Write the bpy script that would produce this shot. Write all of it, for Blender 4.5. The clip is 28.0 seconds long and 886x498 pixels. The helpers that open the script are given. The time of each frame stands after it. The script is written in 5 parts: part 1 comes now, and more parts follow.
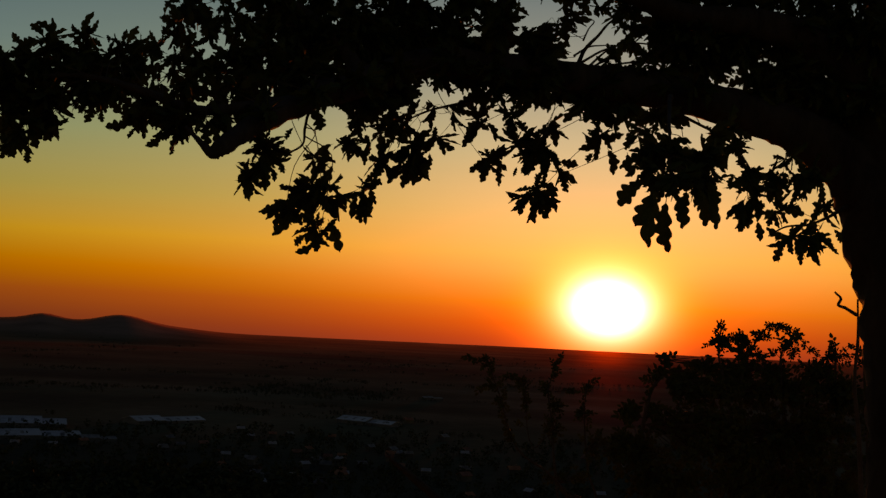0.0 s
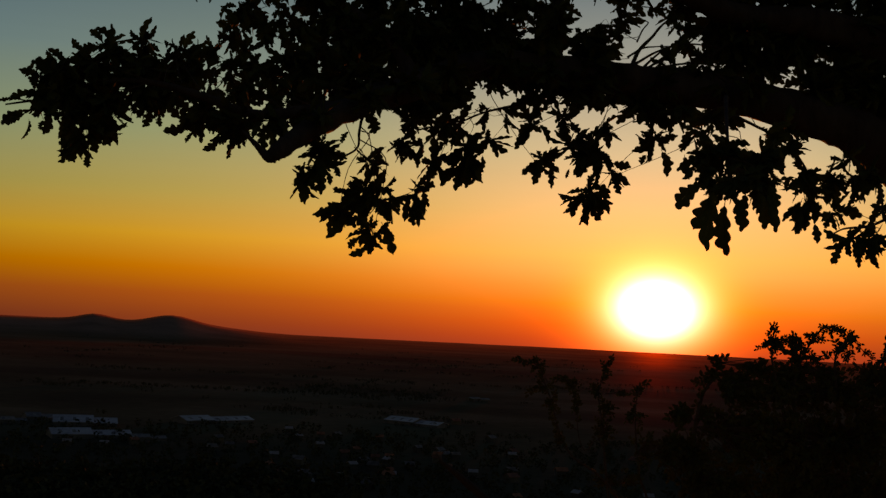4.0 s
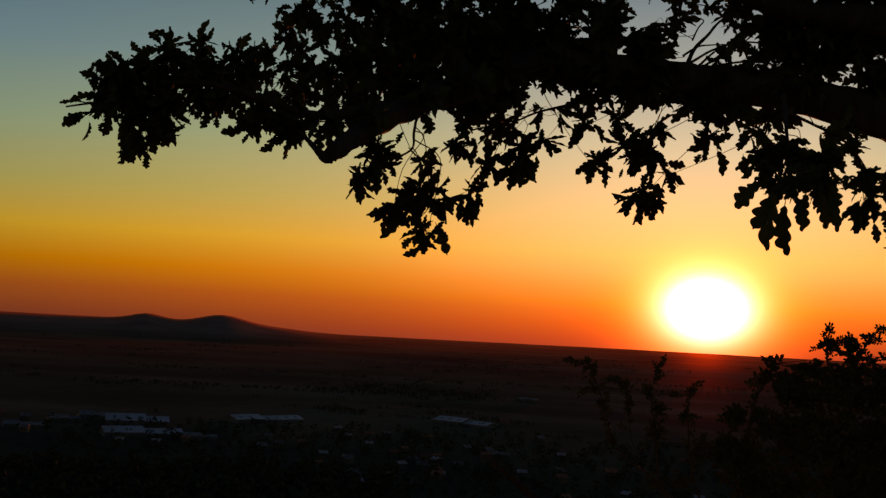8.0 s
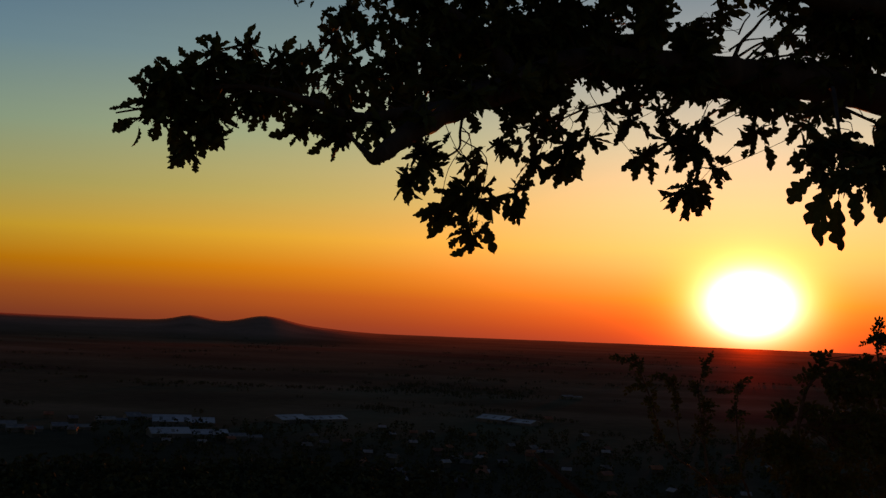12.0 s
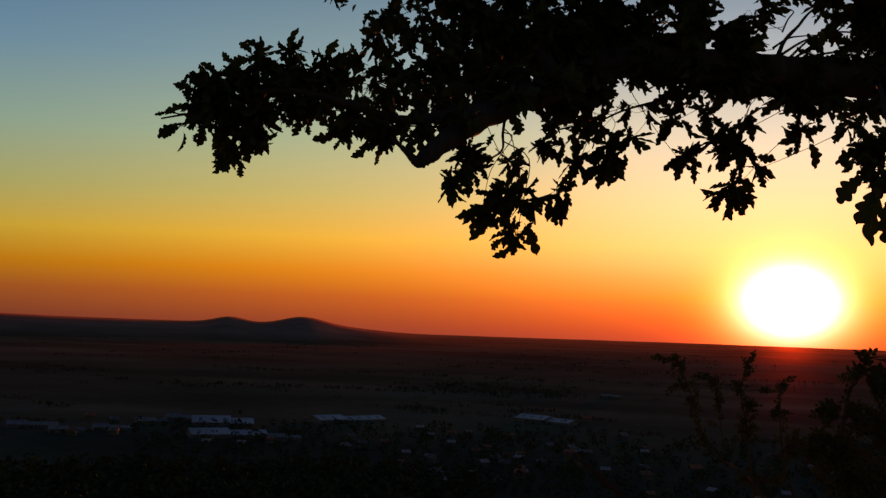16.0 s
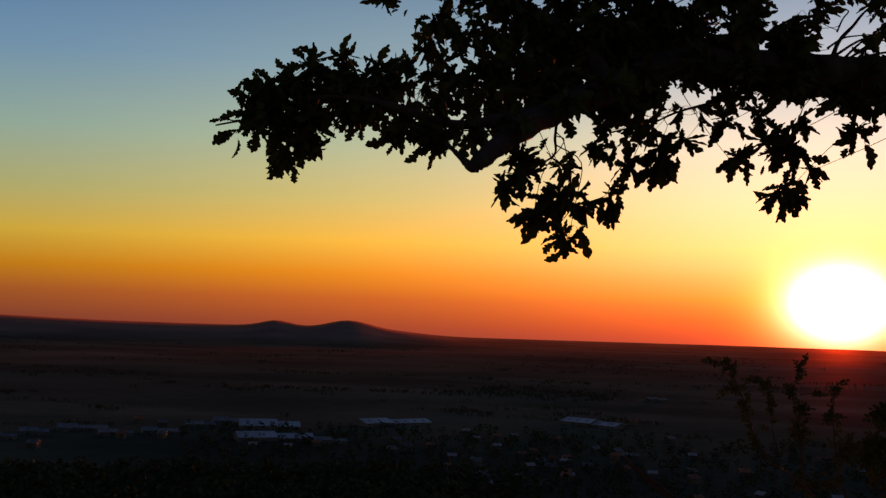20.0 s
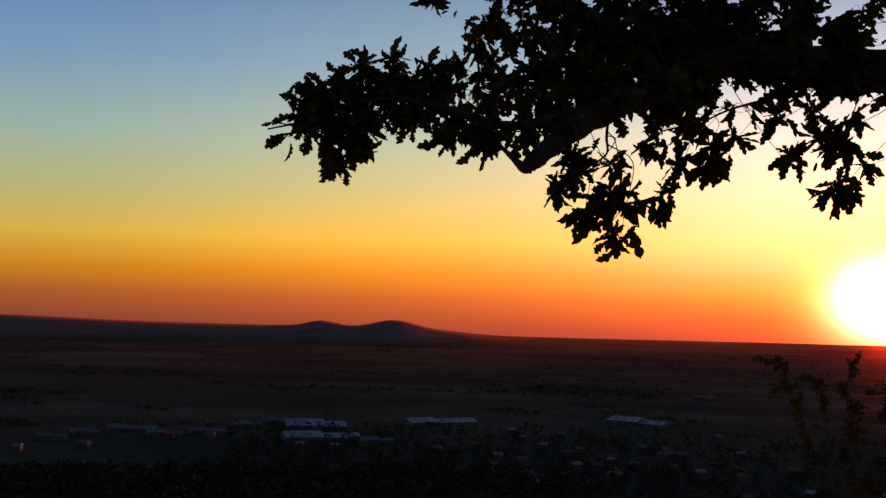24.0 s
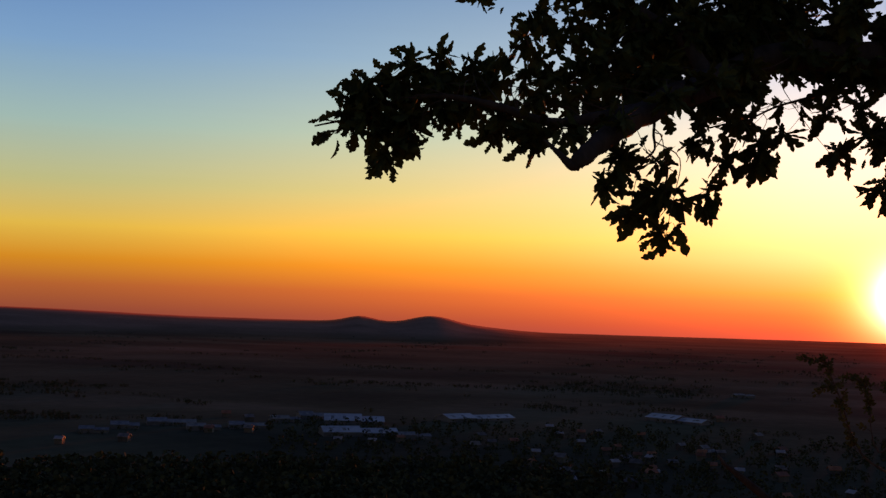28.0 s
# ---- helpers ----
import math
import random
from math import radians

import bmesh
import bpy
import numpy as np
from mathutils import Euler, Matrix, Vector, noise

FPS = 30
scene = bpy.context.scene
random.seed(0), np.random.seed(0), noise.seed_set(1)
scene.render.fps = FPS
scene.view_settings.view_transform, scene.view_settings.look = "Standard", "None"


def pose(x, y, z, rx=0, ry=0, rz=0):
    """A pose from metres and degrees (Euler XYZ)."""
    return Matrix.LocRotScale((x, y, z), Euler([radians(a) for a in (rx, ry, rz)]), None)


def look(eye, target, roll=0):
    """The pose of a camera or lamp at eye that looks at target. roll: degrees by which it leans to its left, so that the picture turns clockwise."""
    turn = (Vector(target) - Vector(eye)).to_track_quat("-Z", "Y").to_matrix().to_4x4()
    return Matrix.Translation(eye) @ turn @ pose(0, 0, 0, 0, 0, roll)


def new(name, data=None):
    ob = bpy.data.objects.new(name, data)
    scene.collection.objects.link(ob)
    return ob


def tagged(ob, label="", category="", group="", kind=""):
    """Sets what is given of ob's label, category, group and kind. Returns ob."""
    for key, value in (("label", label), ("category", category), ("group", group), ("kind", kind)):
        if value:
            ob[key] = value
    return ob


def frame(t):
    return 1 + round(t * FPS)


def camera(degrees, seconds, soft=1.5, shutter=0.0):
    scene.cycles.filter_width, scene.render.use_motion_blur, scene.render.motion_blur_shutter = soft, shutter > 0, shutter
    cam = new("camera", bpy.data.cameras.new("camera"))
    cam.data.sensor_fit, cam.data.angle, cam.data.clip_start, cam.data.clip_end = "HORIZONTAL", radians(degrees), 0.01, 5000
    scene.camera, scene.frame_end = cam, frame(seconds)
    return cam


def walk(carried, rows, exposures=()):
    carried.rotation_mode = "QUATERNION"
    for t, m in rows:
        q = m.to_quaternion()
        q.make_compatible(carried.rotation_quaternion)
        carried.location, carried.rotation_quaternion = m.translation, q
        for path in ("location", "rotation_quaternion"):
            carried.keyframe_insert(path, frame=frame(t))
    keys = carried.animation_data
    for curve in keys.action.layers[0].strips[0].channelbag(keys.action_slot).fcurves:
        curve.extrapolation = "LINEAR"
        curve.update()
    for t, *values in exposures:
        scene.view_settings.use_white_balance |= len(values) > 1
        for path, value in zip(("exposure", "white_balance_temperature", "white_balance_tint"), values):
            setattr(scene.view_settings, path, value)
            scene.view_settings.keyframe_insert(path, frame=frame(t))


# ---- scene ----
cam = camera(39.90, 28.0, soft=1.4)
# seconds, x, z, yaw, pitch, lean
PATH = [
    (0.0, 0.0004, 1.6006, -0.024, 3.346, 2.704),
    (0.5, -0.0005, 1.6009, 0.314, 3.289, 2.711),
    (1.0, -0.0044, 1.6025, 0.693, 3.253, 2.727),
    (1.5, -0.0071, 1.6040, 0.946, 3.237, 2.725),
    (2.0, -0.0126, 1.6068, 1.221, 3.220, 2.749),
    (2.5, -0.0123, 1.6063, 1.529, 3.238, 2.773),
    (3.0, -0.0154, 1.6067, 1.827, 3.262, 2.806),
    (3.5, -0.0205, 1.6066, 1.994, 3.274, 2.791),
    (5.5, -0.0339, 1.6045, 3.035, 3.284, 2.882),
    (6.0, -0.0355, 1.6049, 3.357, 3.251, 2.912),
    (6.5, -0.0402, 1.6051, 3.688, 3.245, 2.931),
    (7.0, -0.0433, 1.6048, 3.966, 3.210, 2.961),
    (7.5, -0.0466, 1.6052, 4.180, 3.191, 2.921),
    (8.0, -0.0473, 1.6053, 4.464, 3.172, 2.876),
    (8.5, -0.0538, 1.6049, 4.729, 3.158, 2.885),
    (9.0, -0.0564, 1.6060, 4.983, 3.122, 2.755),
    (9.5, -0.0571, 1.6061, 5.205, 3.087, 2.716),
    (10.0, -0.0605, 1.6057, 5.428, 3.072, 2.635),
    (10.5, -0.0640, 1.6074, 5.717, 3.030, 2.386),
    (11.0, -0.0662, 1.6081, 5.964, 3.018, 2.360),
    (11.5, -0.0681, 1.6092, 6.148, 3.019, 2.296),
    (12.0, -0.0704, 1.6088, 6.401, 3.022, 2.179),
    (12.5, -0.0730, 1.6079, 6.647, 3.020, 2.237),
    (14.5, -0.0831, 1.6101, 7.399, 2.979, 1.948),
    (15.0, -0.0877, 1.6118, 7.577, 2.955, 1.898),
    (15.5, -0.0921, 1.6128, 7.830, 2.942, 1.909),
    (16.0, -0.0959, 1.6164, 8.116, 2.952, 1.818),
    (16.5, -0.0994, 1.6175, 8.437, 3.007, 1.860),
    (17.0, -0.1035, 1.6191, 8.655, 3.028, 1.909),
    (17.5, -0.1041, 1.6185, 8.933, 3.072, 1.858),
    (18.0, -0.1073, 1.6190, 9.196, 3.071, 1.666),
    (18.5, -0.1128, 1.6206, 9.464, 3.064, 1.608),
    (19.0, -0.1154, 1.6201, 9.690, 3.070, 1.625),
    (19.5, -0.1189, 1.6208, 9.959, 3.048, 1.663),
    (20.0, -0.1236, 1.6201, 10.227, 3.040, 1.627),
    (20.5, -0.1274, 1.6202, 10.557, 3.028, 1.614),
    (21.0, -0.1323, 1.6224, 10.764, 2.998, 1.531),
    (21.5, -0.1339, 1.6240, 11.066, 2.976, 1.542),
    (23.5, -0.1465, 1.6263, 12.088, 3.002, 1.288),
    (24.0, -0.1503, 1.6272, 12.309, 2.952, 1.247),
    (24.5, -0.1546, 1.6272, 12.597, 2.921, 1.344),
    (25.0, -0.1561, 1.6256, 12.796, 2.907, 1.344),
    (25.5, -0.1619, 1.6282, 12.993, 2.860, 1.370),
    (26.0, -0.1661, 1.6285, 13.280, 2.848, 1.466),
    (26.5, -0.1681, 1.6275, 13.531, 2.819, 1.447),
    (27.0, -0.1713, 1.6285, 13.689, 2.773, 1.442),
    (27.5, -0.1738, 1.6299, 13.918, 2.736, 1.513),
    (28.0, -0.1766, 1.6302, 14.097, 2.726, 1.534),
]
SUN_AZ, SUN_EL = 7.84, 0.95
EXPOSURES = [(0.0, 0.13, 9350, 6), (5.0, 0.26, 8450, 8), (11.0, 0.48, 7450, 10), (17.0, 0.80, 6650, 15), (21.0, 0.96, 6380, 21), (25.0, 1.19, 6250, 26), (28.0, 1.30, 6120, 27)]
walk(cam, [(t, pose(x, 0, z, 0, 0, yaw) @ pose(0, 0, 0, 90 + pitch, 0, 0) @ pose(0, 0, 0, 0, 0, lean)) for t, x, z, yaw, pitch, lean in PATH], EXPOSURES)


# ---- sky and sun ----
def srgb(r, g, b, k=1.0):
    def lin(c):
        c /= 255
        return c / 12.92 if c <= 0.04045 else ((c + 0.055) / 1.055) ** 2.4
    return (lin(r) * k, lin(g) * k, lin(b) * k, 1)


class Nodes:
    """A short way to write node trees."""

    def __init__(self, tree):
        self.tree = tree

    def add(self, kind, **values):
        node = self.tree.nodes.new(kind)
        for key, value in values.items():
            if key == "op":
                node.operation = value
            elif key == "blend":
                node.blend_type = value
        return node

    def plug(self, source, socket):
        if hasattr(source, "is_output"):
            self.tree.links.new(source, socket)
        else:
            socket.default_value = source

    def math(self, op, a, b=0.0, c=0.0, clamp=False):
        node = self.add("ShaderNodeMath", op=op)
        node.use_clamp = clamp
        for value, socket in zip((a, b, c), node.inputs):
            self.plug(value, socket)
        return node.outputs[0]

    def ramp(self, fac, stops, smooth="LINEAR"):
        node = self.add("ShaderNodeValToRGB")
        node.color_ramp.interpolation = smooth
        el = node.color_ramp.elements
        while len(el) < len(stops):
            el.new(0.5)
        for e, (at, colour) in zip(el, stops):
            e.position, e.color = at, colour
        self.plug(fac, node.inputs[0])
        return node.outputs[0]

    def mix(self, blend, fac, a, b):
        node = self.add("ShaderNodeMix", blend=blend)
        node.data_type = "RGBA"
        node.clamp_result = False
        node.blend_type = blend
        self.plug(fac, node.inputs[0])
        self.plug(a, node.inputs[6])
        self.plug(b, node.inputs[7])
        return node.outputs[2]

    def noise(self, vector, scale, detail=4.0, rough=0.55):
        node = self.add("ShaderNodeTexNoise")
        node.inputs["Scale"].default_value = scale
        node.inputs["Detail"].default_value = detail
        node.inputs["Roughness"].default_value = rough
        if vector is not None:
            self.plug(vector, node.inputs["Vector"])
        return node.outputs["Fac"]


def build_sky():
    world = bpy.data.worlds.new("dusk_sky")
    scene.world = world
    world.use_nodes = True
    world.node_tree.nodes.clear()
    n = Nodes(world.node_tree)
    coord = n.add("ShaderNodeTexCoord").outputs["Generated"]
    turn = n.add("ShaderNodeVectorRotate")
    turn.rotation_type = "Z_AXIS"
    n.plug(coord, turn.inputs["Vector"])
    turn.inputs["Angle"].default_value = radians(SUN_AZ)
    part = n.add("ShaderNodeSeparateXYZ")
    n.plug(turn.outputs[0], part.inputs[0])
    x, y, z = part.outputs
    az = n.math("MULTIPLY", n.math("ARCTAN2", x, y), 180 / math.pi)
    el = n.math("MULTIPLY", n.math("ARCSINE", z), 180 / math.pi)
    # height above the horizon, -2 to 30 degrees on the ramp
    low = n.math("DIVIDE", n.math("ADD", el, 2.0), 32.0, clamp=True)
    at = lambda e: (e + 2.0) / 32.0
    base = n.ramp(low, [
        (at(-1.6), srgb(98, 42, 38)), (at(-0.6), srgb(120, 53, 30)), (at(0.6), srgb(148, 72, 25)), (at(1.8), srgb(176, 104, 13)),
        (at(3.3), srgb(186, 140, 40)), (at(5.3), srgb(157, 143, 79)), (at(8.0), srgb(130, 141, 111)), (at(11.5), srgb(100, 122, 125)),
        (at(15.0), srgb(77, 102, 118)), (at(30.0), srgb(38, 56, 90))])
    high = n.ramp(n.math("DIVIDE", el, 90.0, clamp=True), [(0.0, (1, 1, 1, 1)), (0.33, (1, 1, 1, 1)), (1.0, (0.26, 0.24, 0.24, 1))])
    base = n.mix("MULTIPLY", 1.0, base, high)
    # the sky fades towards the side away from the sun
    side = n.math("ABSOLUTE", n.math("DIVIDE", az, 180.0))
    fade = n.ramp(side, [(0.0, (1, 1, 1, 1)), (0.10, (1, 1, 1, 1)), (0.23, (0.6, 0.75, 0.98, 1)), (0.34, (0.40, 0.46, 0.58, 1)), (0.55, (0.36, 0.35, 0.38, 1)), (1.0, (0.34, 0.33, 0.35, 1))], "EASE")
    base = n.mix("MULTIPLY", 1.0, base, fade)
    # glow round the sun, wider than high in the haze
    da = n.math("DIVIDE", az, 1.34)
    dh = n.math("SUBTRACT", el, SUN_EL)
    r2 = n.math("ADD", n.math("MULTIPLY", da, da), n.math("MULTIPLY", dh, dh))

    r1 = n.math("SQRT", r2)
    wide = n.math("EXPONENT", n.math("DIVIDE", r2, -9.8 * 9.8))

    def core(width, power):
        return n.math("MULTIPLY", n.math("EXPONENT", n.math("DIVIDE", r1, -width)), power)

    join = n.add("ShaderNodeCombineColor")
    for socket, width, power in zip(join.inputs, (0.85, 0.64, 0.385), (20.0, 9.9, 32.0)):
        n.plug(core(width, power), socket)
    # the wide glow is red in the dust near the horizon and paler above
    halo = n.ramp(low, [(at(-1.4), (0.19, 0.008, 0.001, 1)), (at(-0.8), (0.31, 0.018, 0.001, 1)), (at(0.0), (0.45, 0.046, 0.003, 1)), (at(1.0), (0.55, 0.112, 0.016, 1)), (at(2.6), (0.63, 0.195, 0.105, 1)), (at(5.0), (0.65, 0.265, 0.175, 1)), (at(9.0), (0.58, 0.33, 0.28, 1)), (at(16.0), (0.5, 0.40, 0.38, 1))])
    base = n.mix("ADD", wide, base, halo)
    total = n.mix("ADD", 1.0, base, join.outputs[0])
    # thin streaks of dust low over the plain
    stretch = n.add("ShaderNodeMapping")
    stretch.inputs["Scale"].default_value = (2.0, 2.0, 60.0)
    n.plug(coord, stretch.inputs["Vector"])
    veil = n.ramp(n.noise(stretch.outputs[0], 1.6, 3.0), [(0.35, (0.995, 0.994, 0.992, 1)), (0.65, (1.004, 1.004, 1.004, 1))])
    total = n.mix("MULTIPLY", 1.0, total, veil)
    air = n.add("ShaderNodeTexSky")
    air.sky_type, air.sun_disc = "NISHITA", False
    air.sun_elevation, air.sun_rotation = radians(max(SUN_EL, 0.5)), radians(SUN_AZ)
    back = n.add("ShaderNodeBackground")
    n.plug(total, back.inputs[0])
    thin = n.add("ShaderNodeBackground")
    n.plug(air.outputs[0], thin.inputs[0])
    thin.inputs[1].default_value = 0.002
    both = n.add("ShaderNodeAddShader")
    n.plug(back.outputs[0], both.inputs[0])
    n.plug(thin.outputs[0], both.inputs[1])
    out = n.add("ShaderNodeOutputWorld")
    n.plug(both.outputs[0], out.inputs[0])


build_sky()
sun_dir = Vector((math.sin(radians(SUN_AZ)) * math.cos(radians(SUN_EL)), math.cos(radians(SUN_AZ)) * math.cos(radians(SUN_EL)), math.sin(radians(SUN_EL))))
sun = new("sun", bpy.data.lights.new("sun", "SUN"))
sun.data.energy, sun.data.angle, sun.data.color = 1.5, radians(1.5), (1.0, 0.2, 0.03)
sun.matrix_world = look(sun_dir * 50, (0, 0, 0))


# ---- materials ----
def material(name, dark, light, scale, rough=0.8, fine=None, bump=0.2, spec=0.3, island=False, per_object=False, stretch=None):
    mat = bpy.data.materials.new(name)
    mat.use_nodes = True
    n = Nodes(mat.node_tree)
    shader = mat.node_tree.nodes["Principled BSDF"]
    vec = n.add("ShaderNodeTexCoord").outputs["Object"]
    if stretch:
        m = n.add("ShaderNodeMapping")
        m.inputs["Scale"].default_value = stretch
        n.plug(vec, m.inputs["Vector"])
        vec = m.outputs[0]
    broad = n.noise(vec, scale, 4.0)
    small = n.noise(vec, fine or scale * 9, 5.0, 0.65)
    both = n.math("ADD", n.math("MULTIPLY", broad, 0.6), n.math("MULTIPLY", small, 0.4))
    colour = n.ramp(both, [(0.34, (*dark, 1)), (0.66, (*light, 1))])
    if island or per_object:
        pick = n.add("ShaderNodeNewGeometry").outputs["Random Per Island"] if island else n.add("ShaderNodeObjectInfo").outputs["Random"]
        tone = n.ramp(pick, [(0.0, (0.65, 0.65, 0.6, 1)), (0.5, (1, 1, 1, 1)), (1.0, (1.3, 1.2, 0.9, 1))])
        colour = n.mix("MULTIPLY", 1.0, colour, tone)
    n.plug(colour, shader.inputs["Base Color"])
    n.plug(n.math("MULTIPLY_ADD", small, 0.25, rough - 0.12, clamp=True), shader.inputs["Roughness"])
    shader.inputs["Specular IOR Level"].default_value = spec
    if bump:
        b = n.add("ShaderNodeBump")
        b.inputs["Strength"].default_value = bump
        n.plug(small, b.inputs["Height"])
        n.plug(b.outputs[0], shader.inputs["Normal"])
    return mat


BARK = material("oak_bark", (0.024, 0.020, 0.016), (0.085, 0.068, 0.052), 6.0, 0.95, 34.0, 0.9, 0.1, stretch=(1, 1, 0.3))
TWIG = material("twig_bark", (0.05, 0.04, 0.03), (0.12, 0.095, 0.07), 25.0, 0.9, 120.0, 0.3, 0.1)
LEAF = material("oak_leaf", (0.035, 0.05, 0.018), (0.085, 0.10, 0.035), 14.0, 0.85, 90.0, 0.2, 0.04, per_object=True)
LEAVES = material("oak_leaves", (0.035, 0.05, 0.018), (0.085, 0.10, 0.035), 14.0, 0.85, 90.0, 0.2, 0.04, island=True)
SHRUB_LEAF = material("shrub_leaves", (0.04, 0.055, 0.02), (0.09, 0.10, 0.04), 9.0, 0.85, 60.0, 0.2, 0.04, island=True)


def backlit(mat, share, colour):
    """Thin leaves let a part of the light through."""
    n = Nodes(mat.node_tree)
    thin = n.add("ShaderNodeBsdfTranslucent")
    thin.inputs["Color"].default_value = (*colour, 1)
    both = n.add("ShaderNodeMixShader")
    both.inputs[0].default_value = share
    n.plug(mat.node_tree.nodes["Principled BSDF"].outputs[0], both.inputs[1])
    n.plug(thin.outputs[0], both.inputs[2])
    n.plug(both.outputs[0], mat.node_tree.nodes["Material Output"].inputs[0])


backlit(LEAF, 0.06, (0.03, 0.07, 0.02))
backlit(LEAVES, 0.06, (0.03, 0.07, 0.02))
backlit(SHRUB_LEAF, 0.04, (0.06, 0.08, 0.03))
DRY_WOOD = material("dry_wood", (0.05, 0.04, 0.03), (0.13, 0.10, 0.075), 12.0, 0.9, 80.0, 0.5, 0.15)
WOODS = material("far_wood_leaves", (0.045, 0.052, 0.028), (0.085, 0.09, 0.048), 0.2, 0.9, 2.0, 0.0, 0.0, island=True)
PALE_ROOF = material("pale_sheet_roof", (0.15, 0.14, 0.125), (0.46, 0.43, 0.38), 0.08, 0.5, 0.9, 0.0, 0.5)
TILE_ROOF = material("clay_tile_roof", (0.18, 0.08, 0.05), (0.34, 0.16, 0.10), 0.3, 0.85, 3.0, 0.0, 0.2, per_object=True)
PLASTER = material("pale_plaster", (0.07, 0.065, 0.06), (0.15, 0.14, 0.13), 0.2, 0.9, 2.0, 0.0, 0.2, per_object=True)


SHEET_WALL = material("grey_sheet_wall", (0.10, 0.10, 0.10), (0.18, 0.18, 0.17), 0.2, 0.8, 2.0, 0.0, 0.3)


HOUSE_ROOF = material("weathered_grey_roof", (0.08, 0.075, 0.07), (0.24, 0.22, 0.20), 0.3, 0.7, 3.0, 0.0, 0.3, per_object=True)


def land_material():
    mat = bpy.data.materials.new("farmland")
    mat.use_nodes = True
    n = Nodes(mat.node_tree)
    shader = mat.node_tree.nodes["Principled BSDF"]
    pos = n.add("ShaderNodeTexCoord").outputs["Object"]
    wide = n.add("ShaderNodeMapping")
    wide.inputs["Scale"].default_value = (0.0028, 0.0062, 0.0)
    wide.inputs["Rotation"].default_value = (0, 0, 0.25)
    n.plug(pos, wide.inputs["Vector"])
    cells = n.add("ShaderNodeTexVoronoi")
    cells.feature = "SMOOTH_F1"
    cells.inputs["Smoothness"].default_value = 0.5
    cells.inputs["Scale"].default_value = 1.0
    n.plug(wide.outputs[0], cells.inputs["Vector"])
    pick = n.add("ShaderNodeSeparateColor")
    n.plug(cells.outputs["Color"], pick.inputs[0])
    field = n.ramp(pick.outputs[0], [(0.0, (0.074, 0.066, 0.046, 1)), (0.35, (0.094, 0.089, 0.055, 1)), (0.6, (0.110, 0.102, 0.062, 1)), (0.85, (0.125, 0.114, 0.070, 1)), (1.0, (0.150, 0.132, 0.084, 1))])
    patch = n.noise(pos, 0.004, 5.0)
    grain = n.noise(pos, 0.06, 6.0, 0.7)
    blades = n.noise(pos, 3.0, 5.0, 0.7)
    tone = n.ramp(n.math("ADD", n.math("MULTIPLY", patch, 0.55), n.math("MULTIPLY", grain, 0.45)), [(0.32, (0.62, 0.63, 0.6, 1)), (0.68, (1.25, 1.25, 1.2, 1))])
    # far rise paled in its base colour to stand in for haze
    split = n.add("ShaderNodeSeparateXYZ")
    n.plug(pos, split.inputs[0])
    upland_haze = n.math("MULTIPLY", n.math("DIVIDE", n.math("ADD", split.outputs[2], 88.0), 14.0, clamp=True), n.math("GREATER_THAN", split.outputs[1], 2500.0))
    field = n.mix("MIX", upland_haze, field, (0.26, 0.17, 0.12, 1))
    colour = n.mix("MULTIPLY", 1.0, field, tone)
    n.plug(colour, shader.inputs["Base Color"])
    n.plug(n.math("MULTIPLY_ADD", grain, 0.1, 0.88), shader.inputs["Roughness"])
    shader.inputs["Specular IOR Level"].default_value = 0.0
    # red-tinted gloss at grazing angles imitates sunlit haze over the far land
    haze_gloss = n.add("ShaderNodeBsdfGlossy")
    haze_gloss.inputs["Roughness"].default_value = 0.66
    n.plug(n.mix("MULTIPLY", 1.0, tone, (1.0, 0.2, 0.06, 1)), haze_gloss.inputs["Color"])
    both = n.add("ShaderNodeMixShader")
    slant = n.add("ShaderNodeLayerWeight")
    slant.inputs["Blend"].default_value = 0.5
    gloss = n.ramp(slant.outputs["Facing"], [(0.91, (0.002, 0.002, 0.002, 1)), (0.95, (0.02, 0.02, 0.02, 1)), (0.966, (0.07, 0.07, 0.07, 1)), (0.975, (0.22, 0.22, 0.22, 1)), (0.983, (0.6, 0.6, 0.6, 1))])
    n.plug(gloss, both.inputs[0])
    n.plug(shader.outputs[0], both.inputs[1])
    n.plug(haze_gloss.outputs[0], both.inputs[2])
    n.plug(both.outputs[0], mat.node_tree.nodes["Material Output"].inputs[0])
    b = n.add("ShaderNodeBump")
    b.inputs["Strength"].default_value = 0.5
    b.inputs["Distance"].default_value = 0.05
    n.plug(blades, b.inputs["Height"])
    n.plug(b.outputs[0], shader.inputs["Normal"])
    return mat


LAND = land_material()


# ---- mesh helpers ----
def link_mesh(name, verts, faces, mat, parent=None, label="", smooth=False):
    data = bpy.data.meshes.new(name)
    data.from_pydata(verts, [], faces)
    data.materials.append(mat)
    if smooth:
        data.shade_smooth()
    ob = new(name, data)
    if parent:
        ob.parent = parent
    if label:
        tagged(ob, label)
    return ob


def thing(name, at, label, category, group="", kind=""):
    return tagged_at(new(name), at, label, category, group, kind)


def tagged_at(ob, at, label, category, group, kind):
    ob.location = at
    return tagged(ob, label, category, group, kind)


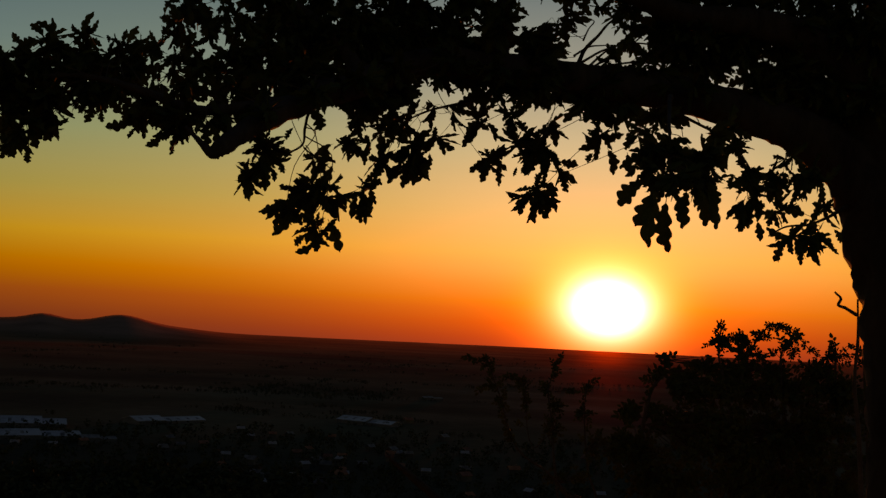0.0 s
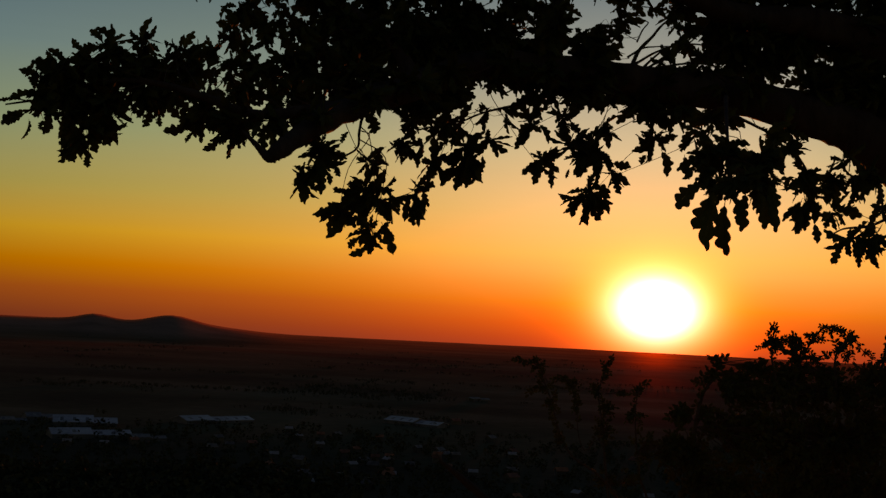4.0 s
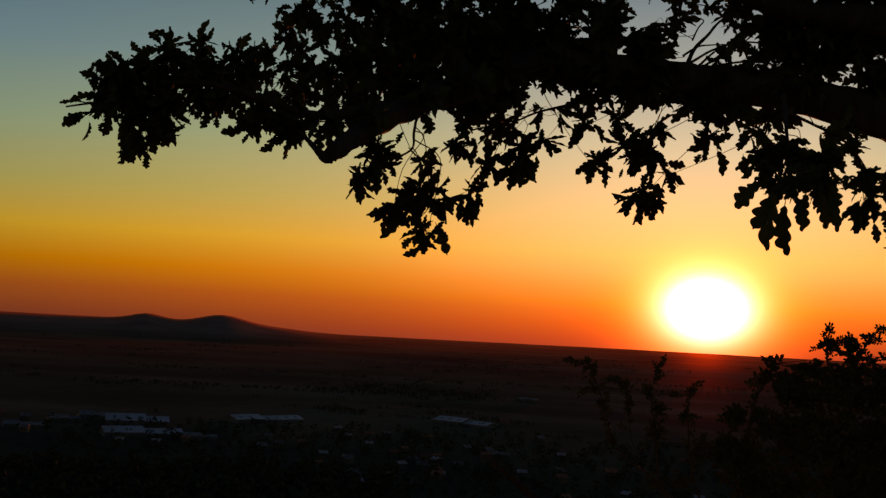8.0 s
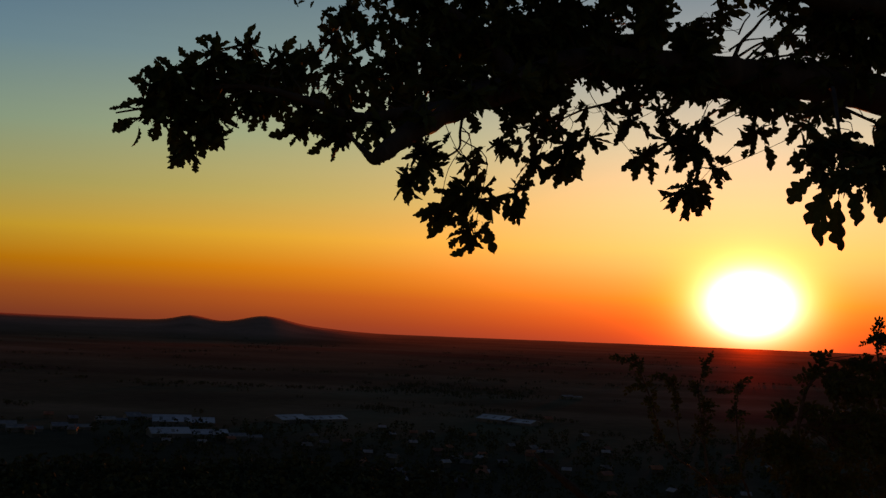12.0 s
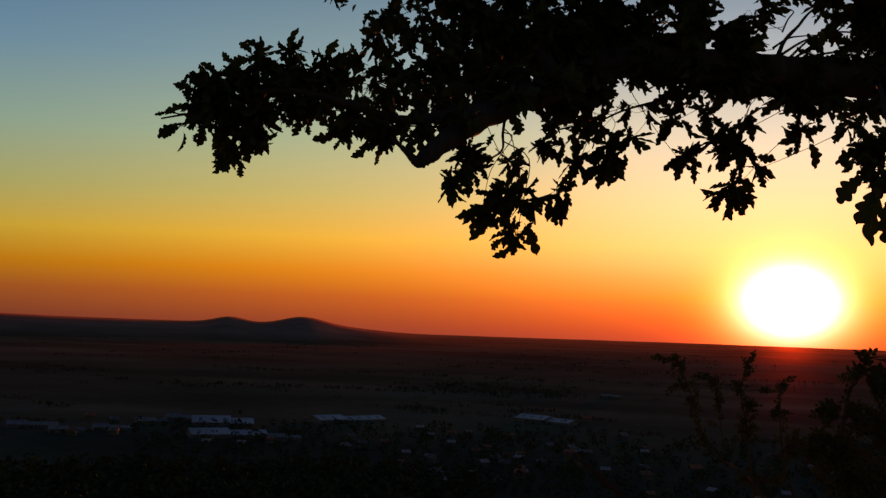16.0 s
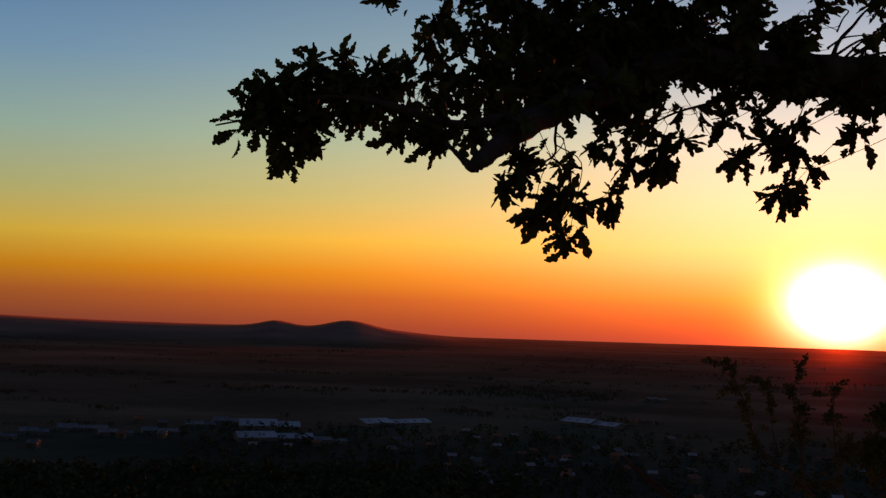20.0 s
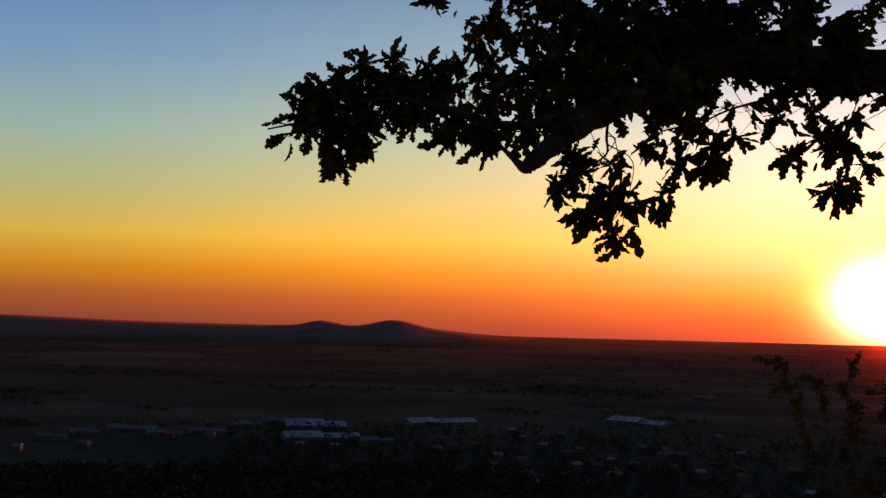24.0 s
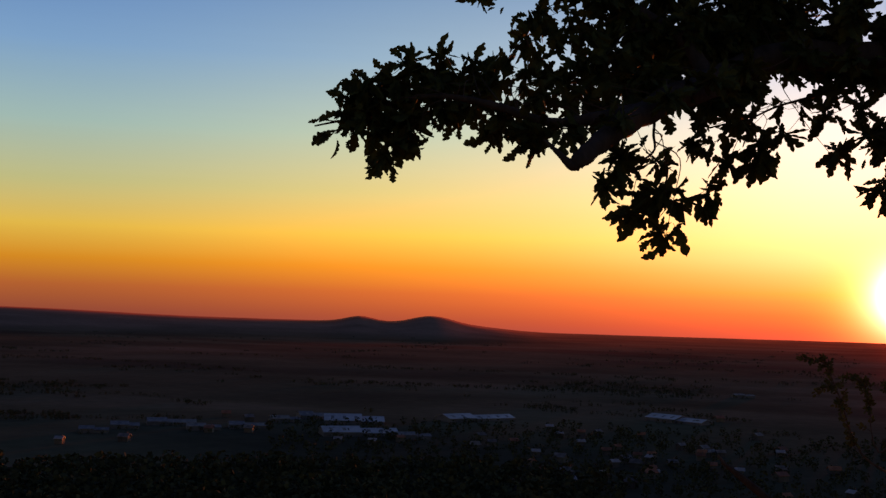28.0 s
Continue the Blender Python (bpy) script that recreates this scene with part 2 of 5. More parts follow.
def smooth_path(points, steps):
    """Catmull-Rom through (x, y, z, r) points."""
    p = np.array(points, float)
    p = np.vstack([2 * p[0] - p[1], p, 2 * p[-1] - p[-2]])
    out = []
    for i in range(1, len(p) - 2):
        a, b, c, d = p[i - 1], p[i], p[i + 1], p[i + 2]
        for s in range(steps):
            t = s / steps
            out.append(0.5 * (2 * b + (c - a) * t + (2 * a - 5 * b + 4 * c - d) * t * t + (3 * b - a - 3 * c + d) * t ** 3))
    out.append(p[-2])
    out = np.array(out)
    out[:, 3] = np.maximum(out[:, 3], 0.0008)
    return out


def tube(points, sides=8, steps=5, rough=0.0, seed=0.0, closed=True):
    """Vertices and faces of a bent, tapering limb with an uneven skin."""
    path = smooth_path(points, steps)
    verts, faces = [], []
    side = None
    for i, (x, y, z, r) in enumerate(path):
        ahead = Vector(path[min(i + 1, len(path) - 1)][:3] - path[max(i - 1, 0)][:3]).normalized()
        ref = side if side is not None else (Vector((0, 1, 0)) if abs(ahead.y) < 0.8 else Vector((1, 0, 0)))
        side = (ref - ahead * ref.dot(ahead)).normalized()
        up = ahead.cross(side)
        for k in range(sides):
            a = 2 * math.pi * k / sides
            d = side * math.cos(a) + up * math.sin(a)
            q = 1.0
            if rough:
                q += rough * noise.noise(Vector((d.x * 2.2 + seed, d.y * 2.2 + i * 0.35, d.z * 2.2))) + 0.5 * rough * noise.noise(Vector((k * 1.7, i * 0.9, seed)))
            verts.append((x + d.x * r * q, y + d.y * r * q, z + d.z * r * q))
    for i in range(len(path) - 1):
        for k in range(sides):
            a, b = i * sides + k, i * sides + (k + 1) % sides
            faces.append((a, b, b + sides, a + sides))
    if closed:
        faces.append(tuple(range(sides - 1, -1, -1)))
        last = (len(path) - 1) * sides
        faces.append(tuple(range(last, last + sides)))
    return verts, faces


def oak_leaf(seed):
    """A lobed oak leaf one unit long from its stalk along -z: widest past the middle, round lobes, folded at the midrib and curled."""
    rng = random.Random(seed)
    fold, curl, twist = rng.uniform(0.1, 0.6), rng.uniform(-0.5, 0.7), rng.uniform(-0.4, 0.4)
    swing = rng.uniform(-0.12, 0.12)
    verts, faces = [], []

    def place(x, t):
        bend = curl * t * t * 0.4
        y = bend - abs(x) * fold + x * twist * t
        return (x + twist * 0.2 * t * t + swing * math.sin(math.pi * t), y, -t)

    steps = 24
    broad = rng.uniform(0.19, 0.26)
    for sign in (1, -1):
        lobes, slip, deep = rng.choice((3.5, 4.0, 4.5)), rng.uniform(0, 1.0), rng.uniform(0.4, 0.62)
        size = [rng.uniform(0.82, 1.12) for _ in range(8)]
        half = [(0.010, 0.0), (0.012, 0.10)]
        for i in range(steps):
            t = 0.12 + 0.86 * (i + 0.5) / steps
            env = broad * math.sin(math.pi * min(0.97, t ** 1.3)) ** 0.75 + 0.012
            q = lobes * t + slip
            wave = abs(math.sin(math.pi * q)) ** 0.7
            half.append((env * size[int(q)] * (1 - deep + deep * wave), t + 0.035 * wave - 0.02))
        start, n = len(verts), len(half)
        for x, t in half:
            verts.append(place(0.0, t))
            verts.append(place(sign * x, min(0.99, t)))
        for i in range(n - 1):
            a = start + 2 * i
            quad = (a, a + 1, a + 3, a + 2)
            faces.append(quad if sign > 0 else quad[::-1])
        tip = len(verts)
        verts.append(place(0.0, 1.0))
        tri = (start + 2 * n - 2, start + 2 * n - 1, tip)
        faces.append(tri if sign > 0 else tri[::-1])
    return np.array(verts), faces


LEAF_FORMS = [oak_leaf(i) for i in range(16)]
LEAF_MESHES = []
for i, (v, f) in enumerate(LEAF_FORMS):
    data = bpy.data.meshes.new("leaf")
    data.from_pydata([tuple(p) for p in v], [], f)
    data.materials.append(LEAF)
    LEAF_MESHES.append(data)


class Pile:
    """Collects many small pieces into one mesh."""

    def __init__(self):
        self.verts, self.faces, self.count = [], [], 0

    def put(self, verts, faces):
        self.verts.append(np.asarray(verts, float))
        self.faces.extend([tuple(i + self.count for i in f) for f in faces])
        self.count += len(verts)

    def link(self, name, mat, parent=None, label="", kind=""):
        ob = link_mesh(name, np.vstack(self.verts).tolist(), self.faces, mat, parent, label)
        return tagged(ob, kind=kind) if kind else ob


# ---- the land ----
HILL = Vector((0, -70, 0))


def ridge_height(az):
    """Height of the far rise along the horizon, by the bearing in degrees left of straight ahead."""
    wide = 1 / (1 + math.exp(-(az - 11.4) / 0.9))
    h = 26 * wide + 30 * wide / (1 + math.exp(-(az - 29.5) / 2.6))
    h += 30 * math.exp(-((az - 14.5) / 1.3) ** 2) + 22 * math.exp(-((az - 17.9) / 0.9) ** 2)
    return h * (1 / (1 + math.exp((az - 70) / 6)))


def land_height(x, y):
    r = math.hypot(x - HILL.x, y - HILL.y)
    s = max(0.0, r - 71.0)
    z = -90 * (1 - math.exp(-(s / 105.0) ** 1.35))
    z += 0.12 * noise.noise(Vector((x * 0.35, y * 0.35, 0))) * min(1, r / 75) * (1 if s < 60 else 0)
    d = math.hypot(x, y)
    if d > 400:
        z += min(1, (d - 400) / 800) * 0.6 * noise.noise(Vector((x * 0.0016, y * 0.0016, 3.0)))
    if d > 3000:
        k = min(1, (d - 3000) / 1500)
        k = k * k * (3 - 2 * k)
        z += k * ridge_height(math.degrees(math.atan2(-x, y)))
        z += k * 0.7 * noise.noise(Vector((math.atan2(x, y) * 55, d * 0.002, 1.0)))
    return z


def build_land():
    rings = [0.0]
    r = 1.2
    while r < 4850:
        rings.append(r)
        r = r * 1.07 + 0.3
    rings.append(4850)
    # fine spokes ahead, coarse ones behind
    spokes = [-60 + 0.35 * i for i in range(344)] + [60.4 + 4 * i for i in range(60)]
    verts, faces = [(0, 0, land_height(0, 0))], []
    for r in rings[1:]:
        for a in spokes:
            x, y = r * math.sin(radians(a)), r * math.cos(radians(a))
            verts.append((x, y, land_height(x, y)))
    n = len(spokes)
    for k in range(n):
        faces.append((0, 1 + (k + 1) % n, 1 + k))
    for i in range(len(rings) - 2):
        for k in range(n):
            a, b = 1 + i * n + k, 1 + i * n + (k + 1) % n
            faces.append((a, b, b + n, a + n))
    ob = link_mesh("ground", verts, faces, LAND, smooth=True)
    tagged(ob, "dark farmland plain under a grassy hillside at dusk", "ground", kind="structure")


build_land()


def far_trees(name, spots, label, size):
    """Belts of far trees: every tree a ragged heap of leaf clumps on the land."""
    rng = random.Random(len(name) + len(spots))
    pile = Pile()
    for x, y in spots:
        h = size * rng.uniform(0.6, 1.25)
        w = h * rng.uniform(0.35, 0.6)
        z0 = land_height(x, y)
        pile.put([(x - 0.2, y, z0 - 0.3), (x + 0.2, y, z0 - 0.3), (x + 0.1, y, z0 + h * 0.5), (x - 0.1, y, z0 + h * 0.5)], [(0, 1, 2, 3)])
        for _ in range(20):
            a, b = rng.uniform(0, 2 * math.pi), rng.uniform(-0.9, 1)
            k = math.sqrt(max(0, 1 - b * b)) * rng.uniform(0.5, 1)
            c = Vector((x + w * k * math.cos(a), y + w * k * math.sin(a), z0 + h * (0.55 + 0.42 * b)))
            s = h * rng.uniform(0.10, 0.21)
            u = Vector((rng.uniform(-1, 1), rng.uniform(-1, 1), rng.uniform(-0.6, 0.6))).normalized() * s
            v = u.cross(Vector((rng.uniform(-1, 1), rng.uniform(-1, 1), rng.uniform(-1, 1)))).normalized() * s * 0.8
            pile.put([c - u, c - v * 0.9 + u * 0.1, c + u * 0.9, c + v], [(0, 1, 2, 3)])
    pile.link(name, WOODS, None, label, "stuff")["category"] = "woods"


def polar(az, d):
    return d * math.sin(radians(az)), d * math.cos(radians(az))


rng = random.Random(4)
belt = []
while len(belt) < 5200:
    a, d = rng.uniform(-40, 24), 1 / rng.uniform(1 / 3300, 1 / 960)
    x, y = polar(a, d)
    # copses and hedges run mostly across the slope of the plain
    if noise.noise(Vector((x * 0.0035, y * 0.009, 5.0))) + 0.5 * noise.noise(Vector((x * 0.02, y * 0.04, 9.0))) > 0.3:
        for k in range(4):
            belt.append((x + rng.gauss(0, 5), y + rng.gauss(0, 2.5)))
far_trees("hedgerow_trees", belt, "dark hedgerows and copses between far fields", 3.0)
wood = []
for _ in range(1500):
    wood.append(polar(rng.uniform(-38, -9 + rng.uniform(0, 5)), rng.uniform(500, 690)))
far_trees("foothill_woods", wood, "dark woods at the foot of the hill", 9.0)
wood = [polar(rng.uniform(-22, 14), rng.uniform(600, 960)) for _ in range(1000)]
far_trees("village_trees", wood, "dark garden trees among the village houses", 6.0)

# ---- the village ----
# x, y, width, visible rise, turn
HALLS = [
    (-55.06, 1051.11, 54.0, 5.381, -31.0),
    (-214.79, 980.90, 64.0, 5.602, 45.0),
    (-297.01, 911.85, 46.0, 7.583, 20.0),
    (-266.80, 830.39, 53.66, 6.091, 28.51),
    (-339.34, 930.12, 20.17, 5.064, 30.53),
    (-411.98, 830.97, 35.09, 4.315, 29.71),
    (-429.19, 793.24, 19.47, 3.778, 29.29),
    (-4.589, 1405.41, 26.0, 2.6, 33.96),
    (-376.14, 809.41, 23.82, 3.323, 29.09),
    (-353.72, 835.56, 26.65, 3.8, 29.29),
    (-347.12, 893.30, 22.85, 3.566, 30.07),
    (-432.64, 756.64, 19.32, 3.246, 28.76),
    (-225.27, 823.85, 24.16, 3.182, 28.10),
]
HOUSES = [
    (-388.56, 718.04, 15.50, 3.043, 27.81),
    (-417.41, 688.65, 6.773, 3.377, 27.59),
    (-401.33, 904.57, 10.68, 4.602, 30.69),
    (-373.05, 883.47, 13.03, 4.46, 30.15),
    (-340.57, 807.17, 7.912, 4.078, 28.76),
    (-364.65, 793.96, 7.785, 4.067, 28.76),
    (-145.75, 928.04, 6.846, 4.37, 28.95),
    (-131.07, 878.30, 6.016, 2.893, 28.15),
    (-117.42, 898.38, 6.163, 2.951, 28.33),
    (-75.60, 729.45, 4.912, 3.08, 25.65),
    (-71.11, 751.53, 7.966, 2.817, 25.93),
    (-65.76, 772.11, 4.471, 2.168, 26.19),
    (-89.47, 643.96, 5.235, 2.128, 24.50),
    (-59.40, 648.89, 14.23, 2.437, 24.38),
    (-22.77, 1075.37, 11.82, 3.499, 30.00),
    (7.605, 935.36, 18.34, 3.916, 27.92),
    (21.41, 827.78, 3.997, 1.929, 26.37),
]
HOUSES_MORE = [
    (-74.09, 900.35, 6.169, 2.943, 28.04),
    (-42.68, 839.71, 7.337, 2.741, 26.97),
    (-42.54, 742.54, 7.132, 2.776, 25.61),
    (-27.65, 784.70, 6.05, 2.928, 26.10),
    (-16.12, 809.18, 7.034, 4.525, 26.37),
    (-108.87, 831.06, 6.471, 3.904, 27.33),
    (-82.55, 812.47, 6.306, 3.424, 26.88),
    (-49.47, 692.47, 5.296, 2.594, 24.94),
    (-127.76, 760.10, 5.889, 2.875, 26.46),
    (-152.33, 815.94, 7.153, 3.093, 27.43),
    (-75.45, 675.59, 5.82, 2.541, 24.87),
    (-180.50, 839.65, 8.204, 3.199, 27.98),
    (-227.24, 799.31, 6.242, 2.71, 27.76),
    (-238.12, 771.41, 6.771, 3.01, 27.43),
    (-261.52, 770.12, 6.015, 2.653, 27.59),
    (18.94, 629.43, 5.921, 2.946, 23.59),
    (-106.14, 904.46, 7.093, 2.966, 28.33),
    (-3.559, 721.30, 6.197, 2.693, 25.05),
]

yard = []
for x, y, w, rise, turn in HALLS:
    for _ in range(int(w / 5)):
        q = rng.uniform(-0.55, 0.55) * w
        k = 1 - rng.uniform(9, 26) / math.hypot(x, y)
        yard.append((x * k + q, y * k))
far_trees("yard_trees", yard, "dark bushes and trees round the halls", 3.6)

def box_part(name, x0, x1, y0, y1, z0, z1, mat, parent, label=""):
    v = [(x, y, z) for z in (z0, z1) for x, y in ((x0, y0), (x1, y0), (x1, y1), (x0, y1))]
    f = [(3, 2, 1, 0), (4, 5, 6, 7), (0, 1, 5, 4), (1, 2, 6, 5), (2, 3, 7, 6), (3, 0, 4, 7)]
    return link_mesh(name, v, f, mat, parent, label)


def gable_roof(name, w, d, z0, rise, mat, parent, eave, label=""):
    """Two pitches with thickness, ridge along x."""
    a, b, t = w / 2 + eave, d / 2 + eave, 0.25
    sec = [(-b, z0), (0, z0 + rise), (b, z0), (b, z0 + t), (0, z0 + rise + t * 1.2), (-b, z0 + t)]
    v = [(x, y, z) for x in (-a, a) for y, z in sec]
    f = [(0, 1, 4, 5), (1, 2, 3, 4), (11, 10, 7, 6), (10, 9, 8, 7)]
    f += [(6, 7, 1, 0), (7, 8, 2, 1), (8, 9, 3, 2), (9, 10, 4, 3), (10, 11, 5, 4), (11, 6, 0, 5)]
    return link_mesh(name, v, f, mat, parent, label)


def village_house(x, y, w, turn, pale):
    """A small house: plastered walls, two gables, a pitched roof and a chimney."""
    z = land_height(x, y)
    label = "small village house with a pale roof among trees" if pale else "small village house with a clay tile roof"
    ob = thing("house", (x, y, z), label, "building", "village buildings")
    ob.rotation_euler = (0, 0, radians(turn))
    d, h = w * 0.8, 3.2
    box_part("wall", -w / 2, w / 2, -d / 2, d / 2, -0.6, h, PLASTER, ob)
    up = d * 0.34
    for s in (-1, 1):
        link_mesh("gable", [(s * w / 2, -d / 2, h), (s * w / 2, d / 2, h), (s * w / 2, 0, h + up), (s * (w / 2 - 0.3), -d / 2, h), (s * (w / 2 - 0.3), d / 2, h), (s * (w / 2 - 0.3), 0, h + up)],
                  [(0, 1, 2), (5, 4, 3), (0, 3, 4, 1), (1, 4, 5, 2), (2, 5, 3, 0)], PLASTER, ob)
    roof = TILE_ROOF if not pale else PALE_ROOF if w < 5.2 else HOUSE_ROOF
    gable_roof("roof", w, d, h - 0.05, up + 0.1, roof, ob, 0.5)
    box_part("chimney", w * 0.2, w * 0.2 + 0.6, 0.2, 0.8, h + up * 0.4, h + up + 1.0, PLASTER, ob)
    return ob


def hall(x, y, w, rise, turn, k):
    """A long hall: a higher and a lower bay under pale sheet roofs, with dark roof lights."""
    z = land_height(x, y)
    ob = thing("industrial_hall", (x, y, z), "long low industrial hall with a pale metal roof in the plain", "building", "village buildings")
    ob.rotation_euler = (0, 0, radians(turn))
    d = max(9.0, rise * 4.2)
    cut = (0.55, 0.4, 0.62, 0.5)[k % 4] * w
    x0 = -w / 2
    for width, h, depth in ((cut, 2.9, d), (w - cut, 2.0, d * 0.8)):
        mid = x0 + width / 2
        up = depth * 0.12
        box_part("wall", x0, x0 + width - 0.02, -depth / 2, depth / 2, -0.6, h, SHEET_WALL, ob)
        for s in (0, width - 0.32):
            link_mesh("gable", [(x0 + s + e, q, r) for e in (0, 0.3) for q, r in ((-depth / 2, h), (depth / 2, h), (0, h + up))], [(0, 2, 1), (3, 4, 5), (0, 1, 4, 3), (1, 2, 5, 4), (2, 0, 3, 5)], SHEET_WALL, ob)
        roof = gable_roof("roof", width, depth, h - 0.05, up + 0.1, PALE_ROOF if k < 4 else HOUSE_ROOF, ob, 0.4)
        roof.location.x = mid
        for q in range(int(width // 9)):
            a = -width / 2 + 5 + q * 9
            t0, t1 = 0.35, 0.75
            y0, y1 = -depth / 2 * t0, -depth / 2 * t1
            z0, z1 = h + 0.05 + (up + 0.1) * (1 - t0) + 0.3, h + 0.05 + (up + 0.1) * (1 - t1) + 0.3
            link_mesh("roof_light", [(a, y0, z0), (a + 2.4, y0, z0), (a + 2.4, y1, z1), (a, y1, z1), (a, y0, z0 - 0.2), (a + 2.4, y0, z0 - 0.2), (a + 2.4, y1, z1 - 0.2), (a, y1, z1 - 0.2)],
                      [(3, 2, 1, 0), (4, 5, 6, 7), (0, 1, 5, 4), (1, 2, 6, 5), (2, 3, 7, 6), (3, 0, 4, 7)], HOUSE_ROOF, roof)
        x0 += width
    return ob


for k, (x, y, w, rise, turn) in enumerate(HALLS):
    hall(x, y, w, rise, turn, k)
rng = random.Random(23)
for _ in range(30):
    a, d = rng.uniform(-15, 9), rng.uniform(610, 850)
    x, y = polar(a, d)
    village_house(x, y, rng.uniform(4.5, 8.0), rng.uniform(-60, 60), rng.random() < 0.45)
rng = random.Random(31)
for i, (x, y, w, rise, turn) in enumerate(HOUSES + HOUSES_MORE):
    village_house(x, y, max(min(w, 9.0) * 0.75, 5.0), turn + rng.uniform(-25, 25), i % 3 != 2)

# ---- the oak ----
BOUGH_TRUNK = [(2.258, 5.4, -0.566, 0.3), (2.189, 5.4, 0.27, 0.24), (2.084, 5.3, 1.131, 0.196), (2.029, 5.3, 1.567, 0.182), (1.988, 5.3, 1.859, 0.187), (1.952, 5.3, 2.104, 0.206), (1.949, 5.3, 2.402, 0.211), (1.964, 5.3, 2.802, 0.177), (2.036, 5.4, 3.445, 0.145), (2.029, 5.5, 4.222, 0.107), (2.099, 5.6, 5.098, 0.057), (2.031, 5.6, 5.653, 0.021)]
BOUGH_MAIN = [(1.904, 5.3, 2.25, 0.196), (1.71, 5.25, 2.375, 0.125), (1.483, 5.2, 2.492, 0.092), (1.226, 5.2, 2.566, 0.082), (0.914, 5.1, 2.604, 0.076), (0.591, 5, 2.615, 0.074), (0.229, 4.8, 2.606, 0.064), (-0.083, 4.6, 2.58, 0.051), (-0.315, 4.3, 2.432, 0.052), (-0.476, 4, 2.304, 0.041), (-0.592, 3.7, 2.168, 0.034), (-0.638, 3.57, 2.098, 0.028), (-0.66, 3.52, 2.066, 0.024), (-0.674, 3.5, 2.051, 0.019)]
BOUGH_LEFT = [(-0.507, 3.95, 2.281, 0.029), (-0.628, 3.8, 2.239, 0.019), (-0.767, 3.7, 2.206, 0.015), (-0.943, 3.7, 2.259, 0.012), (-1.118, 3.7, 2.294, 0.009), (-1.273, 3.7, 2.278, 0.007), (-1.425, 3.7, 2.227, 0.004), (-1.544, 3.7, 2.204, 0.003)]
BOUGH_SPUR = [(-0.663, 3.52, 2.059, 0.016), (-0.675, 3.5, 2.048, 0.015), (-0.699, 3.5, 2.068, 0.011), (-0.724, 3.52, 2.091, 0.008), (-0.749, 3.54, 2.115, 0.006), (-0.769, 3.55, 2.132, 0.003)]
BOUGH_UPPER = [(1.93, 5.3, 2.65, 0.118), (1.633, 5.2, 2.827, 0.087), (1.311, 5.1, 2.911, 0.066), (0.979, 5, 2.906, 0.051), (0.679, 4.9, 2.984, 0.039), (0.35, 4.9, 3.132, 0.027), (-0.025, 4.9, 3.255, 0.014)]
BOUGH_UPRIGHT = [(0.207, 4.8, 2.603, 0.033), (0.191, 4.8, 2.75, 0.029), (0.203, 4.85, 2.947, 0.027), (0.159, 4.9, 3.263, 0.02), (0.194, 5, 3.661, 0.009)]
BOUGH_CREST = [(-0.315, 4.3, 2.434, 0.03), (-0.413, 4.4, 2.605, 0.024), (-0.584, 4.4, 2.722, 0.02), (-0.778, 4.4, 2.86, 0.014), (-0.911, 4.5, 3.055, 0.008)]
BOUGH_FAN = [(0.513, 4.95, 2.646, 0.0095), (0.547, 5, 2.741, 0.0082), (0.605, 5, 2.81, 0.0061), (0.654, 5, 2.87, 0.0048), (0.764, 5, 2.953, 0.0034)]
BOUGH_FAN_B = [(0.534, 4.95, 2.682, 0.0061), (0.631, 5, 2.75, 0.0048), (0.747, 5, 2.784, 0.0041), (0.888, 5, 2.776, 0.0027)]
BOUGH_FAN_C = [(0.582, 4.95, 2.661, 0.0061), (0.703, 5, 2.696, 0.0048), (0.819, 5, 2.721, 0.0041), (0.934, 5, 2.807, 0.0027)]
BOUGH_FAN_D = [(0.604, 4.95, 2.681, 0.0048), (0.69, 5, 2.736, 0.0041), (0.792, 5, 2.824, 0.0034), (0.859, 5, 2.922, 0.0025)]
BOUGH_RAY_A = [(0.568, 5.0, 2.676, 0.0060), (0.619, 5.0, 2.728, 0.0047), (0.662, 5.0, 2.762, 0.0033), (0.700, 5.0, 2.779, 0.0020)]
BOUGH_RAY_B = [(0.578, 5.0, 2.667, 0.0060), (0.638, 5.0, 2.714, 0.0047), (0.684, 5.0, 2.741, 0.0033), (0.729, 5.0, 2.749, 0.0020)]
BOUGH_RAY_C = [(0.505, 5.0, 2.719, 0.0050), (0.565, 5.0, 2.759, 0.0040), (0.618, 5.0, 2.768, 0.0030), (0.679, 5.0, 2.773, 0.0020)]
BOUGH_RAY_D = [(0.560, 5.0, 2.676, 0.0100), (0.639, 5.0, 2.674, 0.0087), (0.701, 5.0, 2.662, 0.0073), (0.772, 5.0, 2.642, 0.0060)]
BOUGH_RAY_E = [(0.542, 5.0, 2.784, 0.0040), (0.563, 5.0, 2.835, 0.0033), (0.585, 5.0, 2.865, 0.0027), (0.574, 5.0, 2.875, 0.0020)]
BOUGH_DROOP_A = [(-0.402, 4.4, 2.408, 0.012), (-0.498, 4.4, 2.341, 0.007), (-0.507, 4.3, 2.262, 0.005), (-0.488, 4.1, 2.173, 0.004), (-0.51, 3.9, 2.112, 0.003)]
BOUGH_DROOP_B = [(0.929, 5.1, 2.53, 0.009), (1.042, 5, 2.455, 0.006), (1.137, 4.9, 2.379, 0.005), (1.221, 4.9, 2.279, 0.004), (1.27, 4.9, 2.155, 0.004)]
BOUGH_BACK = [(2.06, 5.5, 3.006, 0.112), (2.364, 5.9, 3.623, 0.093), (2.792, 6.4, 4.423, 0.071), (3.145, 6.8, 5.406, 0.028)]
